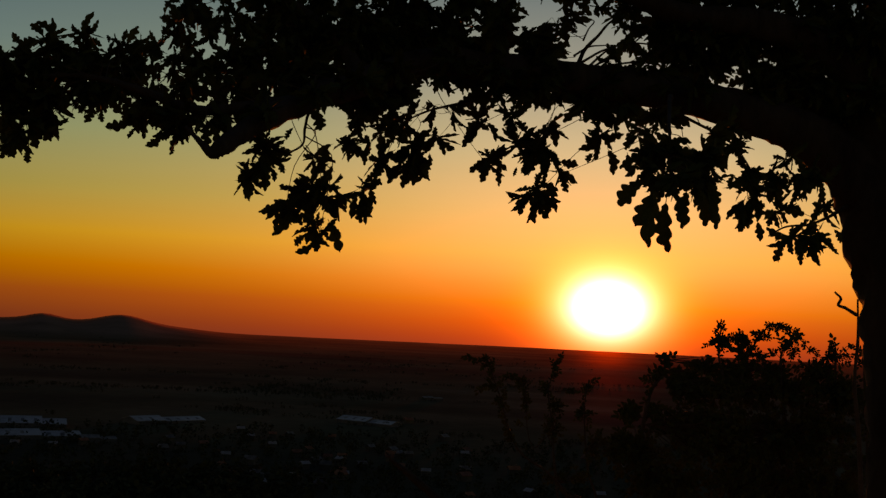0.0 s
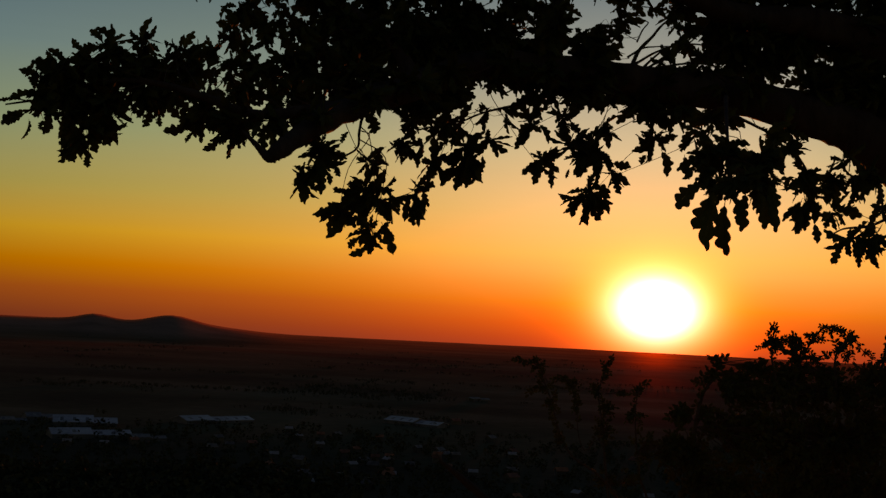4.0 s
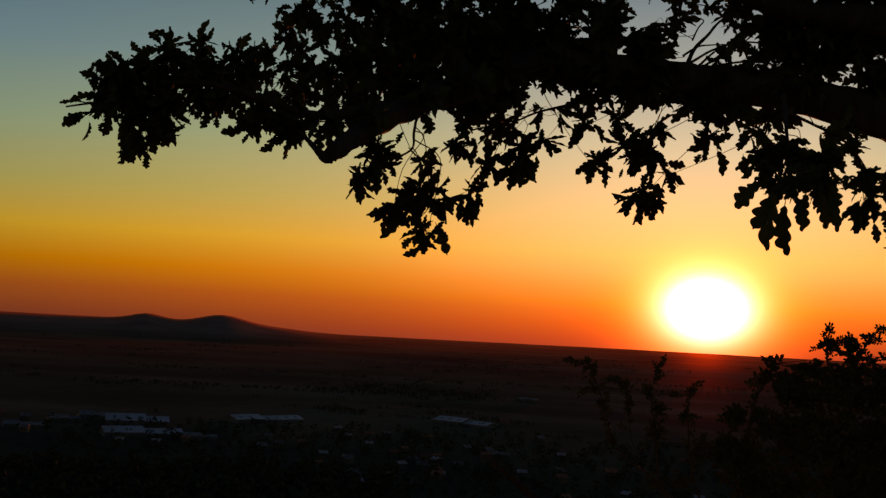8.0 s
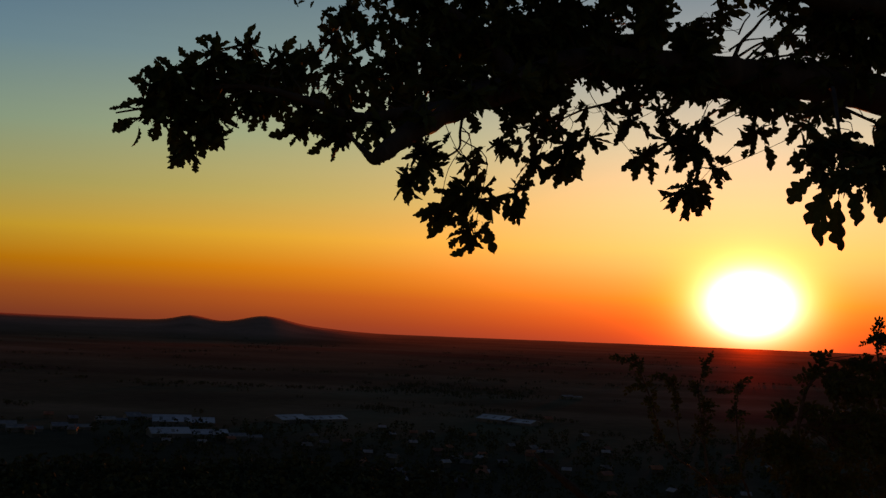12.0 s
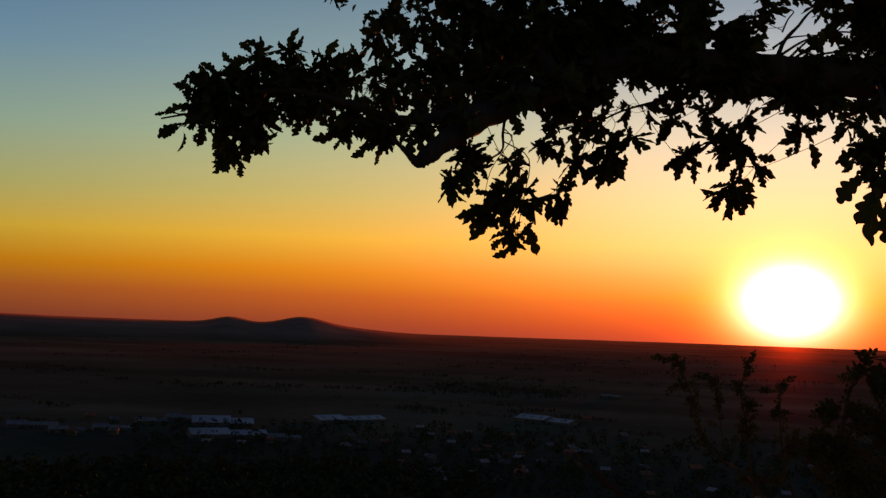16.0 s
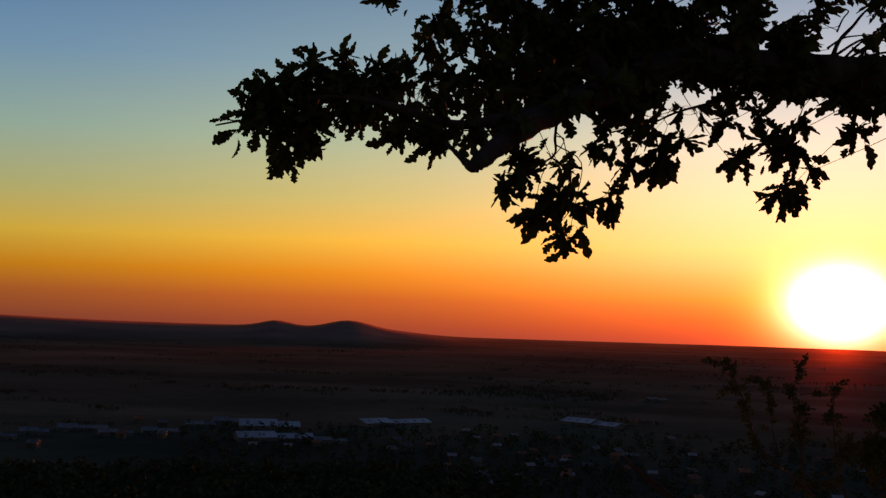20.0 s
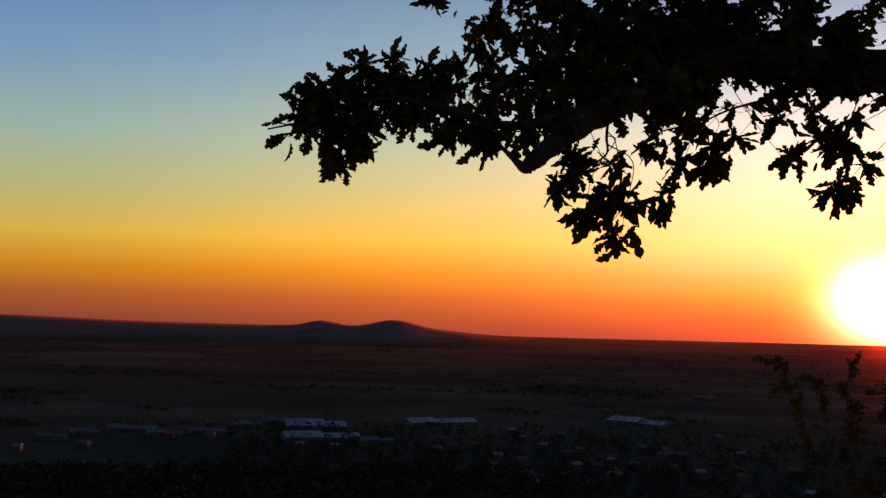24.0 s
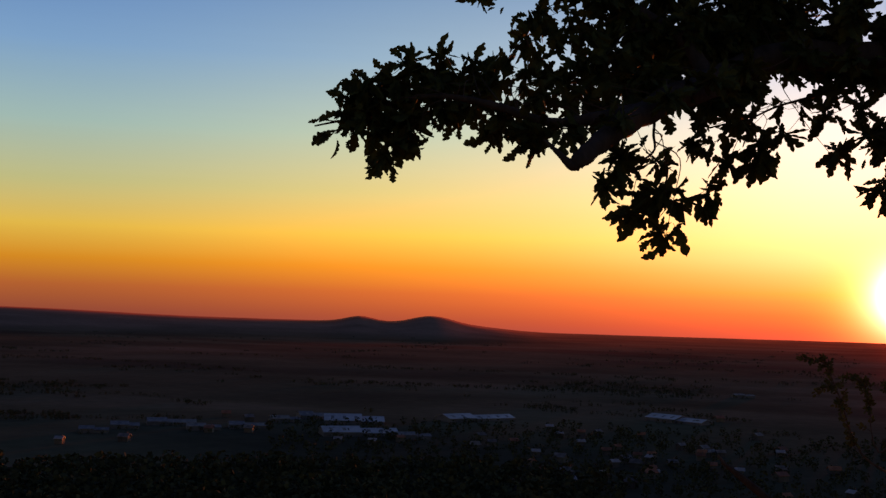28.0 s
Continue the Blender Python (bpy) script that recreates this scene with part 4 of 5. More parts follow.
LEAVES_RIGHT = [
    (0.188, 5.8, 2.371, 0.11, 5.8, 2.313),
    (0.221, 5.8, 2.359, 0.171, 5.8, 2.264),
    (0.255, 5.8, 2.374, 0.258, 5.8, 2.247),
    (0.117, 5.6, 2.499, 0.08, 5.6, 2.4),
    (0.173, 5.6, 2.528, 0.23, 5.6, 2.439),
    (0.44, 6.2, 2.247, 0.452, 6.2, 2.109),
    (0.41, 6.2, 2.26, 0.381, 6.2, 2.151),
    (0.511, 6.2, 2.265, 0.524, 6.2, 2.158),
    (0.597, 6.1, 2.387, 0.619, 6.1, 2.268),
    (0.567, 6.1, 2.429, 0.664, 6.1, 2.425),
    (0.355, 6.1, 2.39, 0.337, 6.1, 2.34),
    (0.726, 5.5, 2.417, 0.759, 5.5, 2.294),
    (0.663, 5.5, 2.393, 0.64, 5.5, 2.335),
]
LEAVES_RIGHT_MORE = [
    (0.584, 3.2, 1.951, 0.592, 3.2, 1.805),
    (0.56, 3.2, 1.995, 0.545, 3.2, 1.815),
    (0.606, 3.2, 1.967, 0.624, 3.2, 1.871),
    (0.523, 3.2, 1.993, 0.457, 3.2, 1.927),
    (0.546, 3.2, 1.964, 0.507, 3.2, 1.87),
    (0.635, 3.2, 1.976, 0.625, 3.2, 1.901),
    (0.665, 3.2, 1.985, 0.688, 3.2, 1.878),
    (0.688, 3.2, 1.978, 0.724, 3.2, 1.877),
    (0.694, 3.2, 2.001, 0.712, 3.2, 1.927),
    (0.52, 3.5, 2.11, 0.539, 3.5, 2.041),
    (1.141, 4.8, 2.229, 1.121, 4.8, 2.165),
    (1.184, 4.8, 2.276, 1.205, 4.8, 2.196),
    (1.227, 4.9, 2.073, 1.172, 4.9, 2.009),
    (1.262, 4.9, 2.063, 1.276, 4.9, 1.977),
]
LEAVES_FAR_RIGHT = [
    (1.462, 4.8, 1.964, 1.482, 4.8, 1.882),
    (1.418, 4.8, 1.962, 1.415, 4.8, 1.883),
    (1.339, 4.8, 1.969, 1.304, 4.8, 1.891),
    (1.506, 4.8, 1.977, 1.564, 4.8, 1.931),
    (1.538, 4.8, 2.034, 1.569, 4.8, 1.98),
    (1.447, 5, 2.197, 1.425, 5, 2.145),
    (1.551, 5, 2.214, 1.565, 5, 2.151),
    (1.285, 4.9, 2.064, 1.333, 4.9, 2.108),
    (0.239, 5, 2.907, 0.311, 5, 2.879),
    (0.463, 5, 2.882, 0.556, 5, 2.905),
    (0.372, 5, 2.818, 0.314, 5, 2.798),
    (0.509, 5, 2.919, 0.577, 5, 2.97),
]


TREE_AT = Vector((BOUGH_TRUNK[0][0], BOUGH_TRUNK[0][1], 0))
TREE_AT.z = land_height(TREE_AT.x, TREE_AT.y)
oak = thing("oak_tree", TREE_AT, "old oak tree, dark against the sunset sky, one long limb", "tree")


def local(points):
    return [(x - TREE_AT.x, y - TREE_AT.y, z - TREE_AT.z, r) for x, y, z, r in points]


BOUGHS = {}
for name, pts, sides, rough, part_name in (
        ("trunk", [(BOUGH_TRUNK[0][0] + 0.03, BOUGH_TRUNK[0][1], TREE_AT.z - 0.3, 0.42), *BOUGH_TRUNK], 20, 0.22, "trunk"), ("main", BOUGH_MAIN, 16, 0.28, "limb"),
        ("left", BOUGH_LEFT, 10, 0.25, "limb"), ("spur", BOUGH_SPUR, 8, 0.2, "branch"), ("upper", BOUGH_UPPER, 14, 0.22, "limb"), ("upright", BOUGH_UPRIGHT, 10, 0.2, "branch"),
        ("crest", BOUGH_CREST, 10, 0.2, "branch"), ("fan", BOUGH_FAN, 8, 0.2, "branch"), ("back", BOUGH_BACK, 12, 0.2, "limb"), ("near", BOUGH_NEAR, 6, 0.15, "branch"), ("low", BOUGH_LOW, 6, 0.2, "branch"), ("fan", BOUGH_FAN_B, 6, 0.1, "branch"), ("fan", BOUGH_FAN_C, 6, 0.1, "branch"), ("fan", BOUGH_FAN_D, 6, 0.1, "branch"),
        ("droop", BOUGH_DROOP_A, 6, 0.15, "branch"), ("droop", BOUGH_DROOP_B, 6, 0.15, "branch"), ("droop", BOUGH_DROOP_C, 6, 0.15, "branch"),
        ("ray", BOUGH_RAY_A, 5, 0.1, "branch"), ("ray", BOUGH_RAY_B, 5, 0.1, "branch"), ("ray", BOUGH_RAY_C, 5, 0.1, "branch"), ("ray", BOUGH_RAY_D, 5, 0.1, "branch"), ("ray", BOUGH_RAY_E, 5, 0.1, "branch"),
        ("sprig", SPRIG_HIGH, 5, 0.1, "twig"), ("sprig", SPRIG_OUT, 5, 0.1, "twig"), ("sprig", SPRIG_LOW, 5, 0.1, "twig"), ("sprig", SPRIG_TOP, 5, 0.1, "twig"), ("sprig", SPRIG_HANG, 5, 0.1, "twig")):
    v, f = tube(local(pts), sides, 9 if sides > 12 else 6, rough, len(BOUGHS) * 3.1)
    link_mesh(part_name, v, f, BARK, oak, "thick furrowed dark bark trunk" if part_name == "trunk" else "", smooth=True)
    BOUGHS[name, len(BOUGHS)] = smooth_path(local(pts), 8)
BOUGH_POINTS = np.vstack(list(BOUGHS.values()))

crown = Pile()
singles = []


def put_leaf(base, tip, rng, single, turn=None, wide=None):
    """One leaf from its stalk to its tip."""
    way = Vector(tip) - Vector(base)
    size = way.length
    back = -way / size
    out = Vector((0, -1, 0)) - back * -back.y
    out = out.normalized() if out.length > 0.05 else Vector((1, 0, 0))
    side = out.cross(back)
    m = Matrix((side, out, back)).transposed().to_4x4()
    m = Matrix.Translation(base) @ m @ Matrix.Rotation(rng.uniform(0, 2 * math.pi) if turn is None else turn, 4, "Z")
    k = size * (wide or rng.uniform(0.6, 1.0))
    m = m @ Matrix.Diagonal((k, size, size, 1))
    form = rng.randrange(len(LEAF_FORMS))
    if single:
        ob = new("leaf", LEAF_MESHES[form])
        ob.parent = oak
        ob.matrix_local = m
        singles.append(ob)
    else:
        v, f = LEAF_FORMS[form]
        a = np.array(m)
        crown.put(v @ a[:3, :3].T + a[:3, 3], f)


def nearest_limb(p):
    i = int(np.argmin(((BOUGH_POINTS[:, :3] - np.array(p)) ** 2 * np.array((1, 0.12, 1))).sum(1)))
    return BOUGH_POINTS[i]


def leaf_clump(x, y, z, rx, rz, count, rng, single=False, size=0.095):
    """A branchlet from the nearest limb that forks into twigs, with lobed leaves in rosettes at their ends."""
    mid = Vector((x, y, z)) - TREE_AT
    foot = nearest_limb(mid + Vector((rng.uniform(0.05, 0.22), 0, 0.08)))
    start = Vector(foot[:3])
    pile = Pile()
    bow = Vector((rng.uniform(-0.3, 0.3) * (start - mid).length, rng.uniform(-0.05, 0.05), 0.3 * (start - mid).length * rng.uniform(0.1, 0.6)))
    r0 = min(0.0026, 0.0013 + 0.0016 * (start - mid).length)
    one = start.lerp(mid, 0.33) + bow
    two = start.lerp(mid, 0.68) + bow * 0.6 + Vector((rng.uniform(-0.03, 0.03), 0, rng.uniform(-0.02, 0.03)))
    pile.put(*tube([(*start, r0), (*one, r0 * 0.8), (*two, r0 * 0.65), (*mid, r0 * 0.45)], 5, 4))
    count = int(count)
    ry = (rx + rz) * 0.5
    rx, rz = max(0.3 * rx, rx - 0.42 * size), max(0.3 * rz, rz - 0.48 * size)
    tufts = max(1, round(count / 5))
    done = 0
    for k in range(tufts):
        a, b = rng.uniform(0, 2 * math.pi), rng.uniform(-1, 1)
        q = math.sqrt(1 - b * b)
        s = rng.uniform(0.35, 0.95) ** 0.6
        hub = mid + Vector((rx * s * q * math.cos(a), ry * s * q * math.sin(a), rz * s * b + 0.2 * size))
        bend = (mid + hub) / 2 + Vector((0, 0, rng.uniform(-0.01, 0.03)))
        pile.put(*tube([(*mid, r0 * 0.5), (*bend, r0 * 0.4), (*hub, 0.0013)], 4, 3))
        out = (hub - mid).normalized()
        n = min(count - done, 5) if k < tufts - 1 else count - done
        done += n
        for _ in range(n):
            way = (out * 0.6 + Vector((rng.uniform(-0.9, 0.9), rng.uniform(-1, 1), rng.uniform(-1.5, 0.25)))).normalized()
            put_leaf(hub - way * 0.01, hub + way * size * rng.uniform(0.5, 1.3), rng, single)
    pile.link("twig", TWIG, oak)


rng = random.Random(11)
for clumps, single, size, dense in (
        (CLUMPS_LEFT_MASS + CLUMPS_LEFT_MASS_MORE, False, 0.0185, 1.65), (CLUMPS_CROWN_LEFT, False, 0.0172, 1.45), (CLUMPS_CROWN_BACK + CLUMPS_CROWN_BACK_MORE, False, 0.0175, 1.7), (CLUMPS_CROWN_MID, False, 0.0175, 2.3), (CLUMPS_CROWN_RIGHT, False, 0.0175, 2.4),
        (CLUMPS_HANG_LEFT, True, 0.0180, 1.5), (CLUMPS_HANG_MID, False, 0.0180, 1.5), (CLUMPS_HANG_RIGHT, False, 0.0180, 1.6), (CLUMPS_LEFT_LOW, False, 0.0185, 1.4), (CLUMPS_SKIRT + CLUMPS_SKIRT_MORE, False, 0.0175, 2.2), (CLUMPS_LIMB, False, 0.0175, 2.0), (CLUMPS_FORK, False, 0.0178, 1.6), (CLUMPS_TOP_EDGE, False, 0.0175, 2.1),
        (CLUMPS_OUT_OF_VIEW, False, 0.02, 1.5)):
    for x, y, z, rx, rz, count in clumps:
        leaf_clump(x, y, z, rx, rz, count * dense, rng, single and len(singles) < 220, size * y)
# leaves that hang clear of the crown, each on its stalk
for leaves in (LEAVES_LEFT_TIP, LEAVES_LEFT_TOP, LEAVES_LEFT_LOW, LEAVES_MID + LEAVES_MID_MORE, LEAVES_RIGHT + LEAVES_RIGHT_MORE, LEAVES_FAR_RIGHT):
    for x, y, z, x2, y2, z2 in leaves:
        base, tip = Vector((x, y, z)) - TREE_AT, Vector((x2, y2 + rng.uniform(-0.02, 0.02), z2)) - TREE_AT
        put_leaf(base, tip, rng, True, rng.uniform(-0.7, 0.7) + (0 if rng.random() < 0.5 else math.pi), min(rng.uniform(0.85, 1.25), 0.115 / (tip - base).length))
crown.link("foliage", LEAVES, oak, "dense dark lobed oak leaves", "stuff")

# ---- the shrubs on the slope ----
STEM_A = [(1.264, 10.00, -0.137, 0.028), (1.098, 10.00, 0.228, 0.023), (0.948, 10.00, 0.403, 0.019), (0.716, 10.00, 0.556, 0.017), (0.606, 10.00, 0.752, 0.014), (0.537, 10.00, 0.973, 0.011), (0.464, 10.00, 1.153, 0.009), (0.398, 10.00, 1.274, 0.007), (0.24, 10.00, 1.303, 0.005)]
STEM_AA = [(1.014, 10.00, 0.351, 0.014), (0.815, 10.00, 0.602, 0.012), (0.758, 10.00, 0.759, 0.01), (0.737, 10.00, 1.023, 0.008), (0.672, 10.00, 1.144, 0.006), (0.589, 10.00, 1.15, 0.005)]
STEM_B = [(1.176, 10.60, -0.392, 0.029), (1.091, 10.60, 0.142, 0.02), (1.055, 10.70, 0.408, 0.017), (1.042, 10.80, 0.702, 0.014), (0.998, 10.90, 1.006, 0.011), (1.04, 11.00, 1.149, 0.008), (1.085, 11.00, 1.28, 0.005)]
STEM_C = [(1.451, 10.50, -0.313, 0.024), (1.326, 10.50, 0.396, 0.019), (1.278, 10.50, 0.874, 0.012), (1.305, 10.50, 1.155, 0.006)]
STEM_D = [(1.901, 10.60, -0.31, 0.029), (1.795, 10.60, 0.551, 0.02), (1.85, 10.60, 1.039, 0.015), (1.951, 10.60, 1.214, 0.01), (1.985, 10.60, 1.367, 0.006)]
STEM_E = [(2.603, 10.50, -0.259, 0.039), (2.574, 10.50, 0.598, 0.029), (2.476, 10.40, 1.081, 0.019), (2.388, 10.40, 1.411, 0.013), (2.40, 10.40, 1.63, 0.007)]
STEM_F = [(2.747, 10.50, -0.252, 0.039), (2.671, 10.50, 0.603, 0.029), (2.58, 10.40, 1.133, 0.019), (2.665, 10.40, 1.472, 0.014), (2.841, 10.40, 1.701, 0.01), (3.046, 10.40, 1.605, 0.008), (3.195, 10.40, 1.468, 0.006), (3.341, 10.40, 1.408, 0.005)]
STEM_G = [(3.024, 10.30, -0.202, 0.033), (2.961, 10.30, 0.638, 0.024), (2.913, 10.30, 1.107, 0.014), (2.889, 10.30, 1.438, 0.01), (2.97, 10.30, 1.584, 0.006)]
STEM_H = [(3.496, 10.30, -0.18, 0.029), (3.425, 10.30, 0.66, 0.024), (3.364, 10.30, 1.128, 0.014), (3.342, 10.30, 1.573, 0.007)]
STEM_I = [(3.354, 9.5, -0.035, 0.026), (3.355, 9.5, 0.742, 0.018), (3.319, 9.5, 1.263, 0.013), (3.302, 9.5, 1.568, 0.006)]
STEM_STICK = [(2.796, 8, 0.222, 0.0177), (2.775, 8, 0.875, 0.0150), (2.73, 8, 1.313, 0.0129), (2.744, 8, 1.608, 0.0102), (2.736, 8, 1.867, 0.0061)]
STEM_SNAG = [(0.516, 11.00, -0.475, 0.046), (0.197, 11.00, -0.117, 0.041), (-0.066, 11.00, 0.111, 0.036), (-0.25, 11.00, 0.252, 0.025), (-0.381, 11.00, 0.346, 0.015)]
STEM_SNAG_TIP = [(-0.36, 11.00, 0.332, 0.015), (-0.392, 11.00, 0.376, 0.012), (-0.419, 11.00, 0.405, 0.008)]
STEM_STICK_ARM = [(2.735, 8, 1.763, 0.013), (2.66, 8, 1.804, 0.011), (2.611, 8, 1.824, 0.011), (2.625, 8, 1.869, 0.009), (2.583, 8, 1.908, 0.007)]
SHRUB_THIN = [
    (0.377, 10.00, 1.245, 0.056, 0.037, 10.00),
    (0.287, 10.00, 1.287, 0.046, 0.019, 6),
    (0.462, 10.00, 1.102, 0.056, 0.083, 22.00),
    (0.363, 10.00, 1.043, 0.074, 0.028, 10.00),
    (0.533, 10.00, 0.945, 0.083, 0.093, 30.00),
    (0.693, 10.00, 1.095, 0.074, 0.046, 18.00),
    (0.736, 10.00, 0.955, 0.046, 0.102, 18.00),
    (1.074, 11.00, 1.231, 0.041, 0.102, 20.00),
    (0.977, 10.90, 1.03, 0.081, 0.101, 36.00),
    (1.068, 10.80, 0.916, 0.09, 0.13, 44.00),
    (1.018, 10.70, 0.7, 0.129, 0.178, 50.00),
    (1.197, 10.80, 1.046, 0.07, 0.05, 12.00),
    (1.323, 10.50, 1.069, 0.078, 0.068, 20.00),
    (1.283, 10.50, 0.874, 0.117, 0.126, 40.00),
    (1.415, 10.50, 0.592, 0.194, 0.214, 80.00),
    (1.137, 10.50, 0.292, 0.243, 0.175, 70.00),
    (0.634, 10.00, 0.652, 0.093, 0.12, 20.00),
]
SHRUB_MOUND = [
    (2.162, 10.60, 1.209, 0.128, 0.088, 40.00),
    (2.333, 10.50, 1.285, 0.117, 0.097, 40.00),
    (2.552, 10.50, 1.281, 0.194, 0.107, 60.00),
    (2.864, 10.40, 1.28, 0.193, 0.096, 60.00),
    (3.199, 10.40, 1.315, 0.193, 0.106, 60.00),
    (1.661, 10.60, 0.884, 0.118, 0.118, 40.00),
    (1.599, 10.60, 0.59, 0.118, 0.196, 60.00),
    (1.996, 10.60, 1.328, 0.029, 0.049, 7),
    (1.916, 10.60, 1.237, 0.088, 0.049, 9),
    (1.787, 10.60, 1.172, 0.069, 0.029, 6),
    (1.944, 10.60, 0.873, 0.147, 0.128, 40.00),
]
SHRUB_MOUND_MORE = [
    (1.771, 10.60, 0.55, 0.294, 0.294, 160.00),
    (2.006, 10.50, 0.285, 0.438, 0.243, 240.00),
    (2.656, 10.40, 0.281, 0.482, 0.241, 300.00),
    (3.245, 10.30, 0.323, 0.477, 0.238, 300.00),
    (2.215, 10.60, 1.105, 0.245, 0.137, 150.00),
    (2.28, 10.50, 0.729, 0.389, 0.34, 330.00),
    (2.557, 10.50, 1.127, 0.34, 0.156, 210.00),
    (2.964, 10.40, 1.151, 0.337, 0.164, 220.00),
    (2.69, 10.40, 0.71, 0.433, 0.385, 380.00),
    (3.136, 10.30, 0.787, 0.429, 0.429, 420.00),
    (3.378, 10.20, 1.135, 0.236, 0.189, 190.00),
]
SHRUB_CREST = [
    (2.40, 10.40, 1.655, 0.05, 0.045, 26.00),
    (2.40, 10.40, 1.52, 0.15, 0.12, 130.00),
    (2.55, 10.40, 1.55, 0.14, 0.08, 80.00),
    (2.57, 10.40, 1.458, 0.164, 0.096, 80.00),
    (2.734, 10.40, 1.595, 0.144, 0.077, 50.00),
    (2.876, 10.40, 1.674, 0.125, 0.048, 34.00),
    (3.022, 10.40, 1.623, 0.087, 0.058, 22.00),
    (2.716, 10.40, 1.403, 0.193, 0.077, 60.00),
    (2.935, 10.30, 1.464, 0.114, 0.114, 44.00),
    (3.145, 10.40, 1.504, 0.077, 0.039, 8),
    (3.307, 10.30, 1.457, 0.105, 0.105, 50.00),
    (3.372, 10.00, 1.469, 0.065, 0.12, 30.00),
    (3.314, 9.5, 1.481, 0.079, 0.132, 50.00),
    (3.39, 9.5, 1.091, 0.22, 0.264, 240.00),
    (3.293, 9.5, 0.609, 0.352, 0.264, 260.00),
]


def small_leaf(rng, at, way, size):
    """An oval, pointed leaflet, folded a little at its midrib."""
    side = way.cross(Vector((rng.uniform(-0.5, 0.5), -1, rng.uniform(-0.5, 0.5)))).normalized() * size * rng.uniform(0.2, 0.3)
    lift = way.cross(side).normalized() * size * rng.uniform(0.03, 0.12)
    p = [at, at + way * size * 0.3, at + way * size * 0.68, at + way * size]
    verts = [p[0], p[1], p[2], p[3], p[1] + side + lift, p[2] + side * 0.85 + lift, p[1] - side + lift, p[2] - side * 0.85 + lift]
    return verts, [(0, 4, 1), (1, 4, 5, 2), (2, 5, 3), (0, 1, 6), (1, 2, 7, 6), (2, 3, 7)]


def leaf_spray(rng, twigs, leaves, root, end, size, droop=0.25):
    """A thin twig with leaflets in loose pairs along it and one at its tip."""
    way = end - root
    long = max(way.length, 0.02)
    bend = (root + end) / 2 + Vector((rng.uniform(-0.1, 0.1) * long, 0, rng.uniform(0.02, 0.2) * long))
    twigs.put(*tube([(*root, 0.0032), (*bend, 0.0024), (*end, 0.0013)], 3, 3, closed=False))
    way = way / long
    across = way.cross(Vector((rng.uniform(-0.6, 0.6), -1, rng.uniform(-0.4, 0.4)))).normalized()
    pairs = max(2, min(5, int(long / (size * 0.55))))
    for k in range(pairs):
        q = 0.3 + 0.65 * (k + rng.uniform(0, 0.5)) / pairs
        at = root.lerp(bend, q * 2) if q < 0.5 else bend.lerp(end, q * 2 - 1)
        for hand in (-1, 1):
            if rng.random() < 0.85:
                d = (way * rng.uniform(0.3, 0.8) + across * hand * rng.uniform(0.6, 1.0) + Vector((0, rng.uniform(-0.4, 0.4), -droop * rng.random()))).normalized()
                leaves.put(*small_leaf(rng, at, d, size * rng.uniform(0.65, 1.1)))
    leaves.put(*small_leaf(rng, end, (way + Vector((0, 0, -droop * rng.random()))).normalized(), size * rng.uniform(0.8, 1.15)))


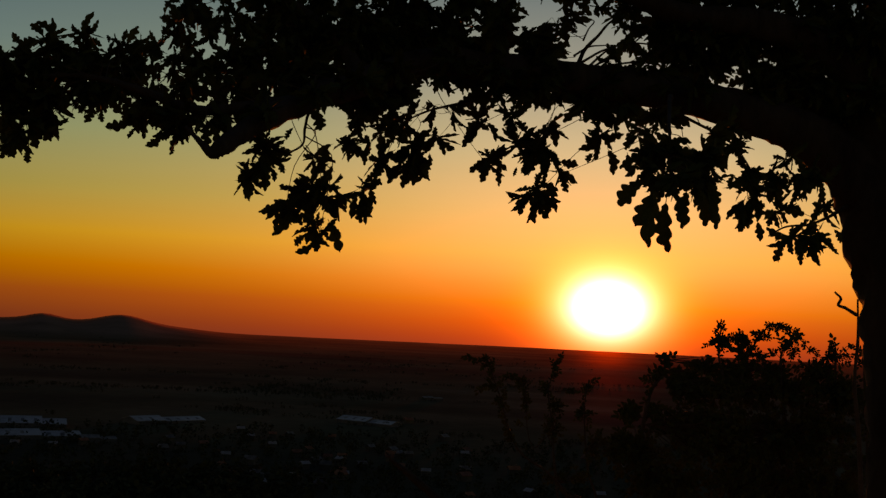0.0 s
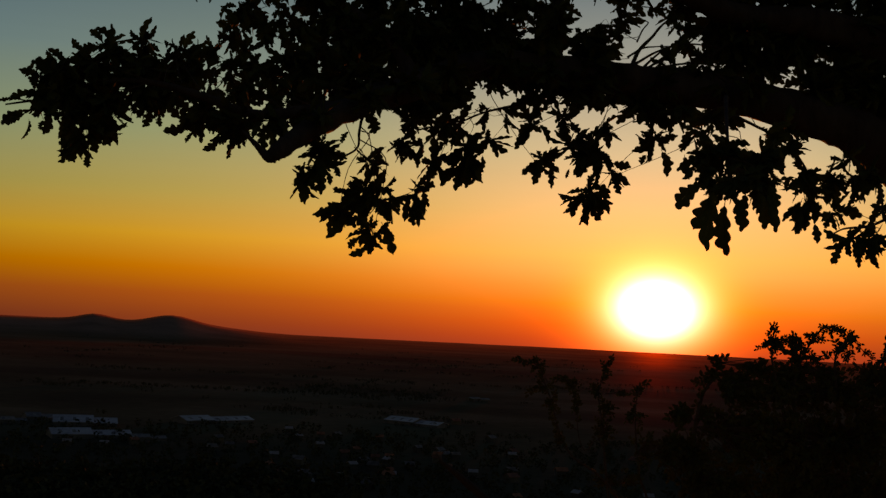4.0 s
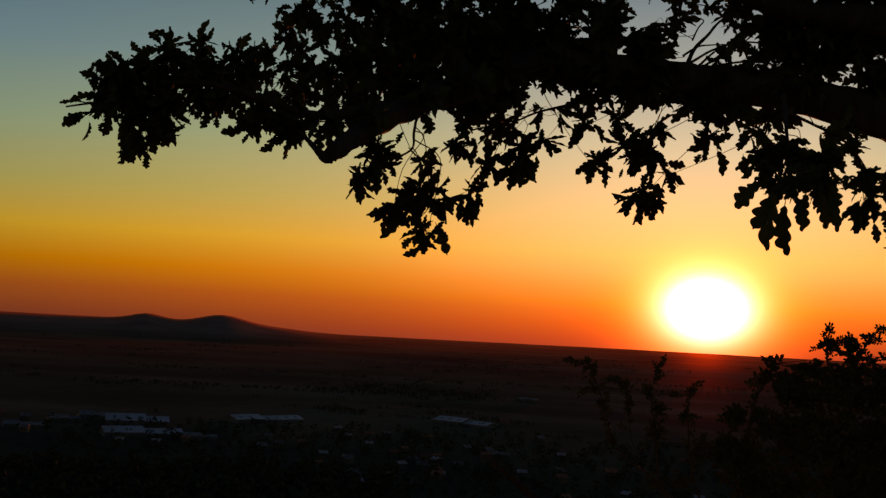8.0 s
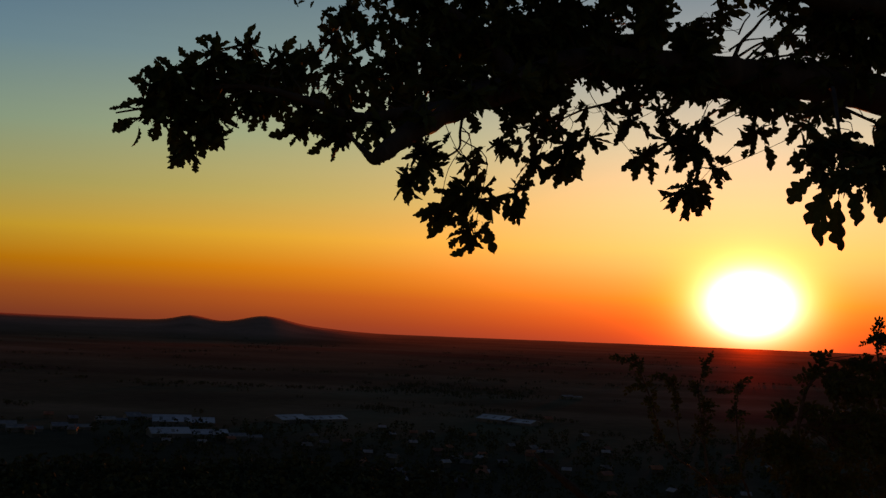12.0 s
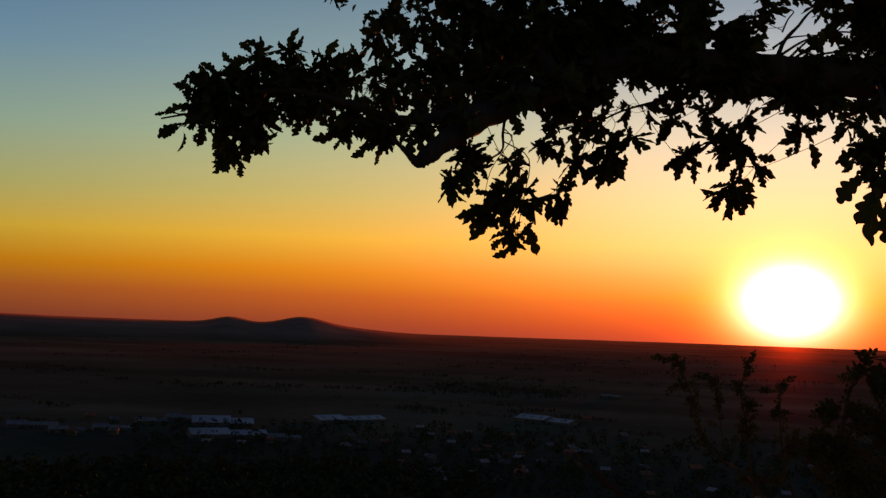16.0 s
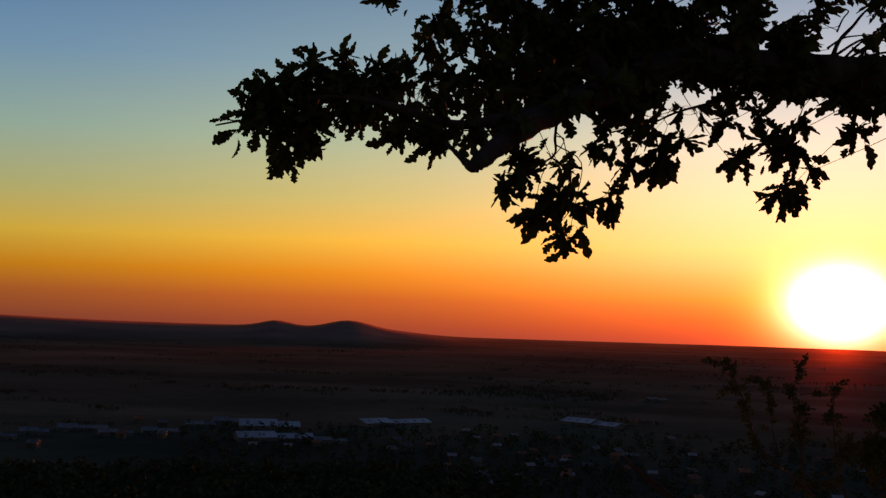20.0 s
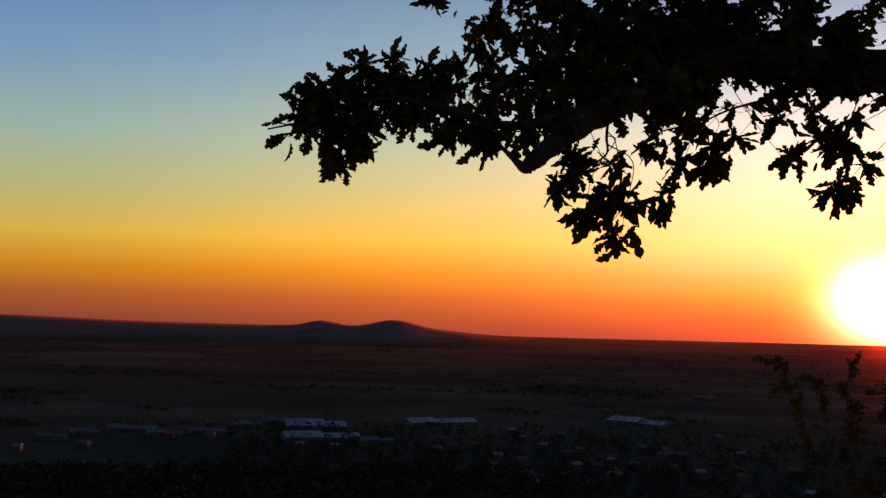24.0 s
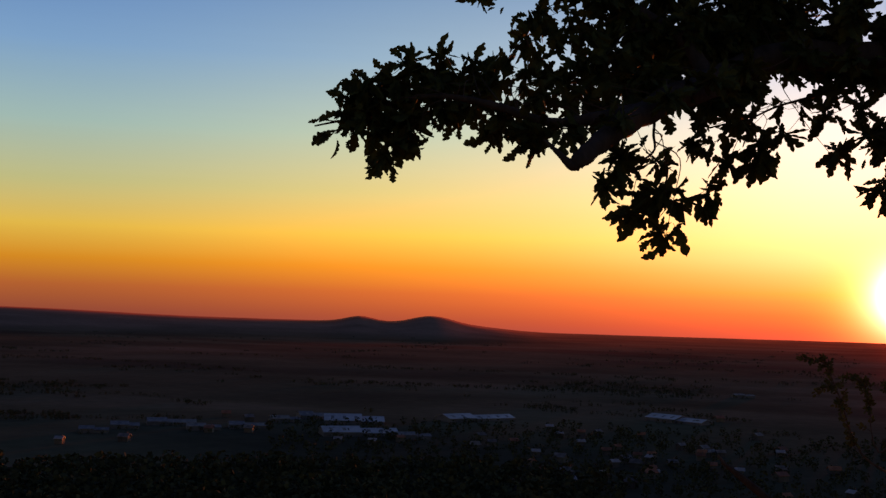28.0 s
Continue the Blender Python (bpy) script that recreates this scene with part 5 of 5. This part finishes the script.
def shrub(name, label, stems, clumps, seed, size=0.05, dense=1.0, slim=1.0):
    rng = random.Random(seed)
    x, y = stems[0][0][0], stems[0][0][1]
    at = Vector((x, y, land_height(x, y)))
    ob = thing(name, at, label, "shrub", "shrubs on the slope")
    leaves, twigs = Pile(), Pile()
    hubs = []
    for pts in stems:
        foot = (pts[0][0] * 0.4 + x * 0.6, pts[0][1] * 0.4 + y * 0.6, 0)
        foot = (foot[0], foot[1], land_height(foot[0], foot[1]) - 0.1, pts[0][3] * 1.3)
        whole = [(a - at.x, b - at.y, c - at.z, r * slim) for a, b, c, r in [foot, *pts]]
        v, f = tube(whole, 6, 5, 0.15, seed)
        link_mesh("stem", v, f, TWIG, ob)
        path = smooth_path(whole, 10)
        hubs.extend(path[len(path) // 3:])
        # short side shoots on the upper stem
        for i in range(len(path) // 2, len(path) - 1, 2):
            p = Vector(path[i][:3])
            ahead = (Vector(path[i + 1][:3]) - p).normalized()
            out = (ahead * rng.uniform(0.4, 1.0) + Vector((rng.uniform(-1, 1), rng.uniform(-0.7, 0.7), rng.uniform(-0.2, 0.5)))).normalized()
            leaf_spray(rng, twigs, leaves, p, p + out * size * rng.uniform(1.2, 2.6), size)
    hubs = np.array(hubs)
    for cx, cy, cz, rx, rz, count in clumps:
        mid = Vector((cx, cy, cz)) - at
        foot = hubs[int(np.argmin(((hubs[:, :3] - np.array(mid)) ** 2).sum(1)))]
        ry = max(0.05, (rx + rz) * 0.6)
        for _ in range(max(2, int(count * dense) // 8)):
            a, b = rng.uniform(0, 2 * math.pi), rng.uniform(-1, 1)
            q, s = math.sqrt(1 - b * b), rng.uniform(0.3, 1.0)
            end = mid + Vector((rx * s * q * math.cos(a), ry * s * q * math.sin(a), rz * s * b))
            root = Vector(foot[:3]).lerp(mid, rng.uniform(0, 0.6))
            if (end - root).length > size * 4:
                knee = root.lerp(end, 0.6) + Vector((rng.uniform(-0.03, 0.03), 0, rng.uniform(0, 0.05)))
                twigs.put(*tube([(*root, 0.0045), (*root.lerp(knee, 0.5), 0.004), (*knee, 0.003)], 3, 2, closed=False))
                root = knee
            leaf_spray(rng, twigs, leaves, root, end, size)
    twigs.link("brushwood", TWIG, ob, kind="stuff")
    leaves.link("foliage", SHRUB_LEAF, ob, kind="stuff")
    return ob


shrub("shrub", "thin shrub with wispy upright leafy shoots on the slope", [STEM_A, STEM_B, STEM_C, STEM_AA], SHRUB_THIN, 3, 0.038, 2.3, 0.5)
shrub("shrub", "dense dark shrub with a rounded top on the slope", [STEM_D, STEM_G, STEM_H], SHRUB_MOUND + SHRUB_MOUND_MORE, 5, 0.055, 3.6)
shrub("shrub", "tall arching shrub with small leaves beside the oak", [STEM_E, STEM_F, STEM_I], SHRUB_CREST, 7, 0.036, 2.2, 0.7)

# a dead stick beside the trunk
x, y, z, r = STEM_STICK[0]
at = Vector((x, y, land_height(x, y)))
snag_at = Vector((STEM_SNAG[0][0], STEM_SNAG[0][1], land_height(STEM_SNAG[0][0], STEM_SNAG[0][1])))
snag = thing("dead_branch", snag_at, "bare dark dead branch leaning up from the slope", "dead wood")
v, f = tube([(a - snag_at.x, b - snag_at.y, c - snag_at.z, q) for a, b, c, q in [(snag_at.x + 0.3, snag_at.y, snag_at.z - 0.1, 0.05), *STEM_SNAG]], 8, 6, 0.25, 6.0)
link_mesh("stem", v, f, BARK, snag)
v, f = tube([(a - snag_at.x, b - snag_at.y, c - snag_at.z, q) for a, b, c, q in STEM_SNAG_TIP], 5, 4, 0.2, 7.0)
link_mesh("twig", v, f, DRY_WOOD, snag)
stick = thing("dead_sapling", at, "bare dead sapling with one crooked twig", "dead wood")
v, f = tube([(a - at.x, b - at.y, c - at.z, q) for a, b, c, q in [(x, y, at.z - 0.1, r), *STEM_STICK]], 7, 6, 0.2, 2.0)
link_mesh("stem", v, f, DRY_WOOD, stick)
v, f = tube([(a - at.x, b - at.y, c - at.z, q) for a, b, c, q in STEM_STICK_ARM], 6, 5, 0.25, 4.0)
link_mesh("twig", v, f, DRY_WOOD, stick)
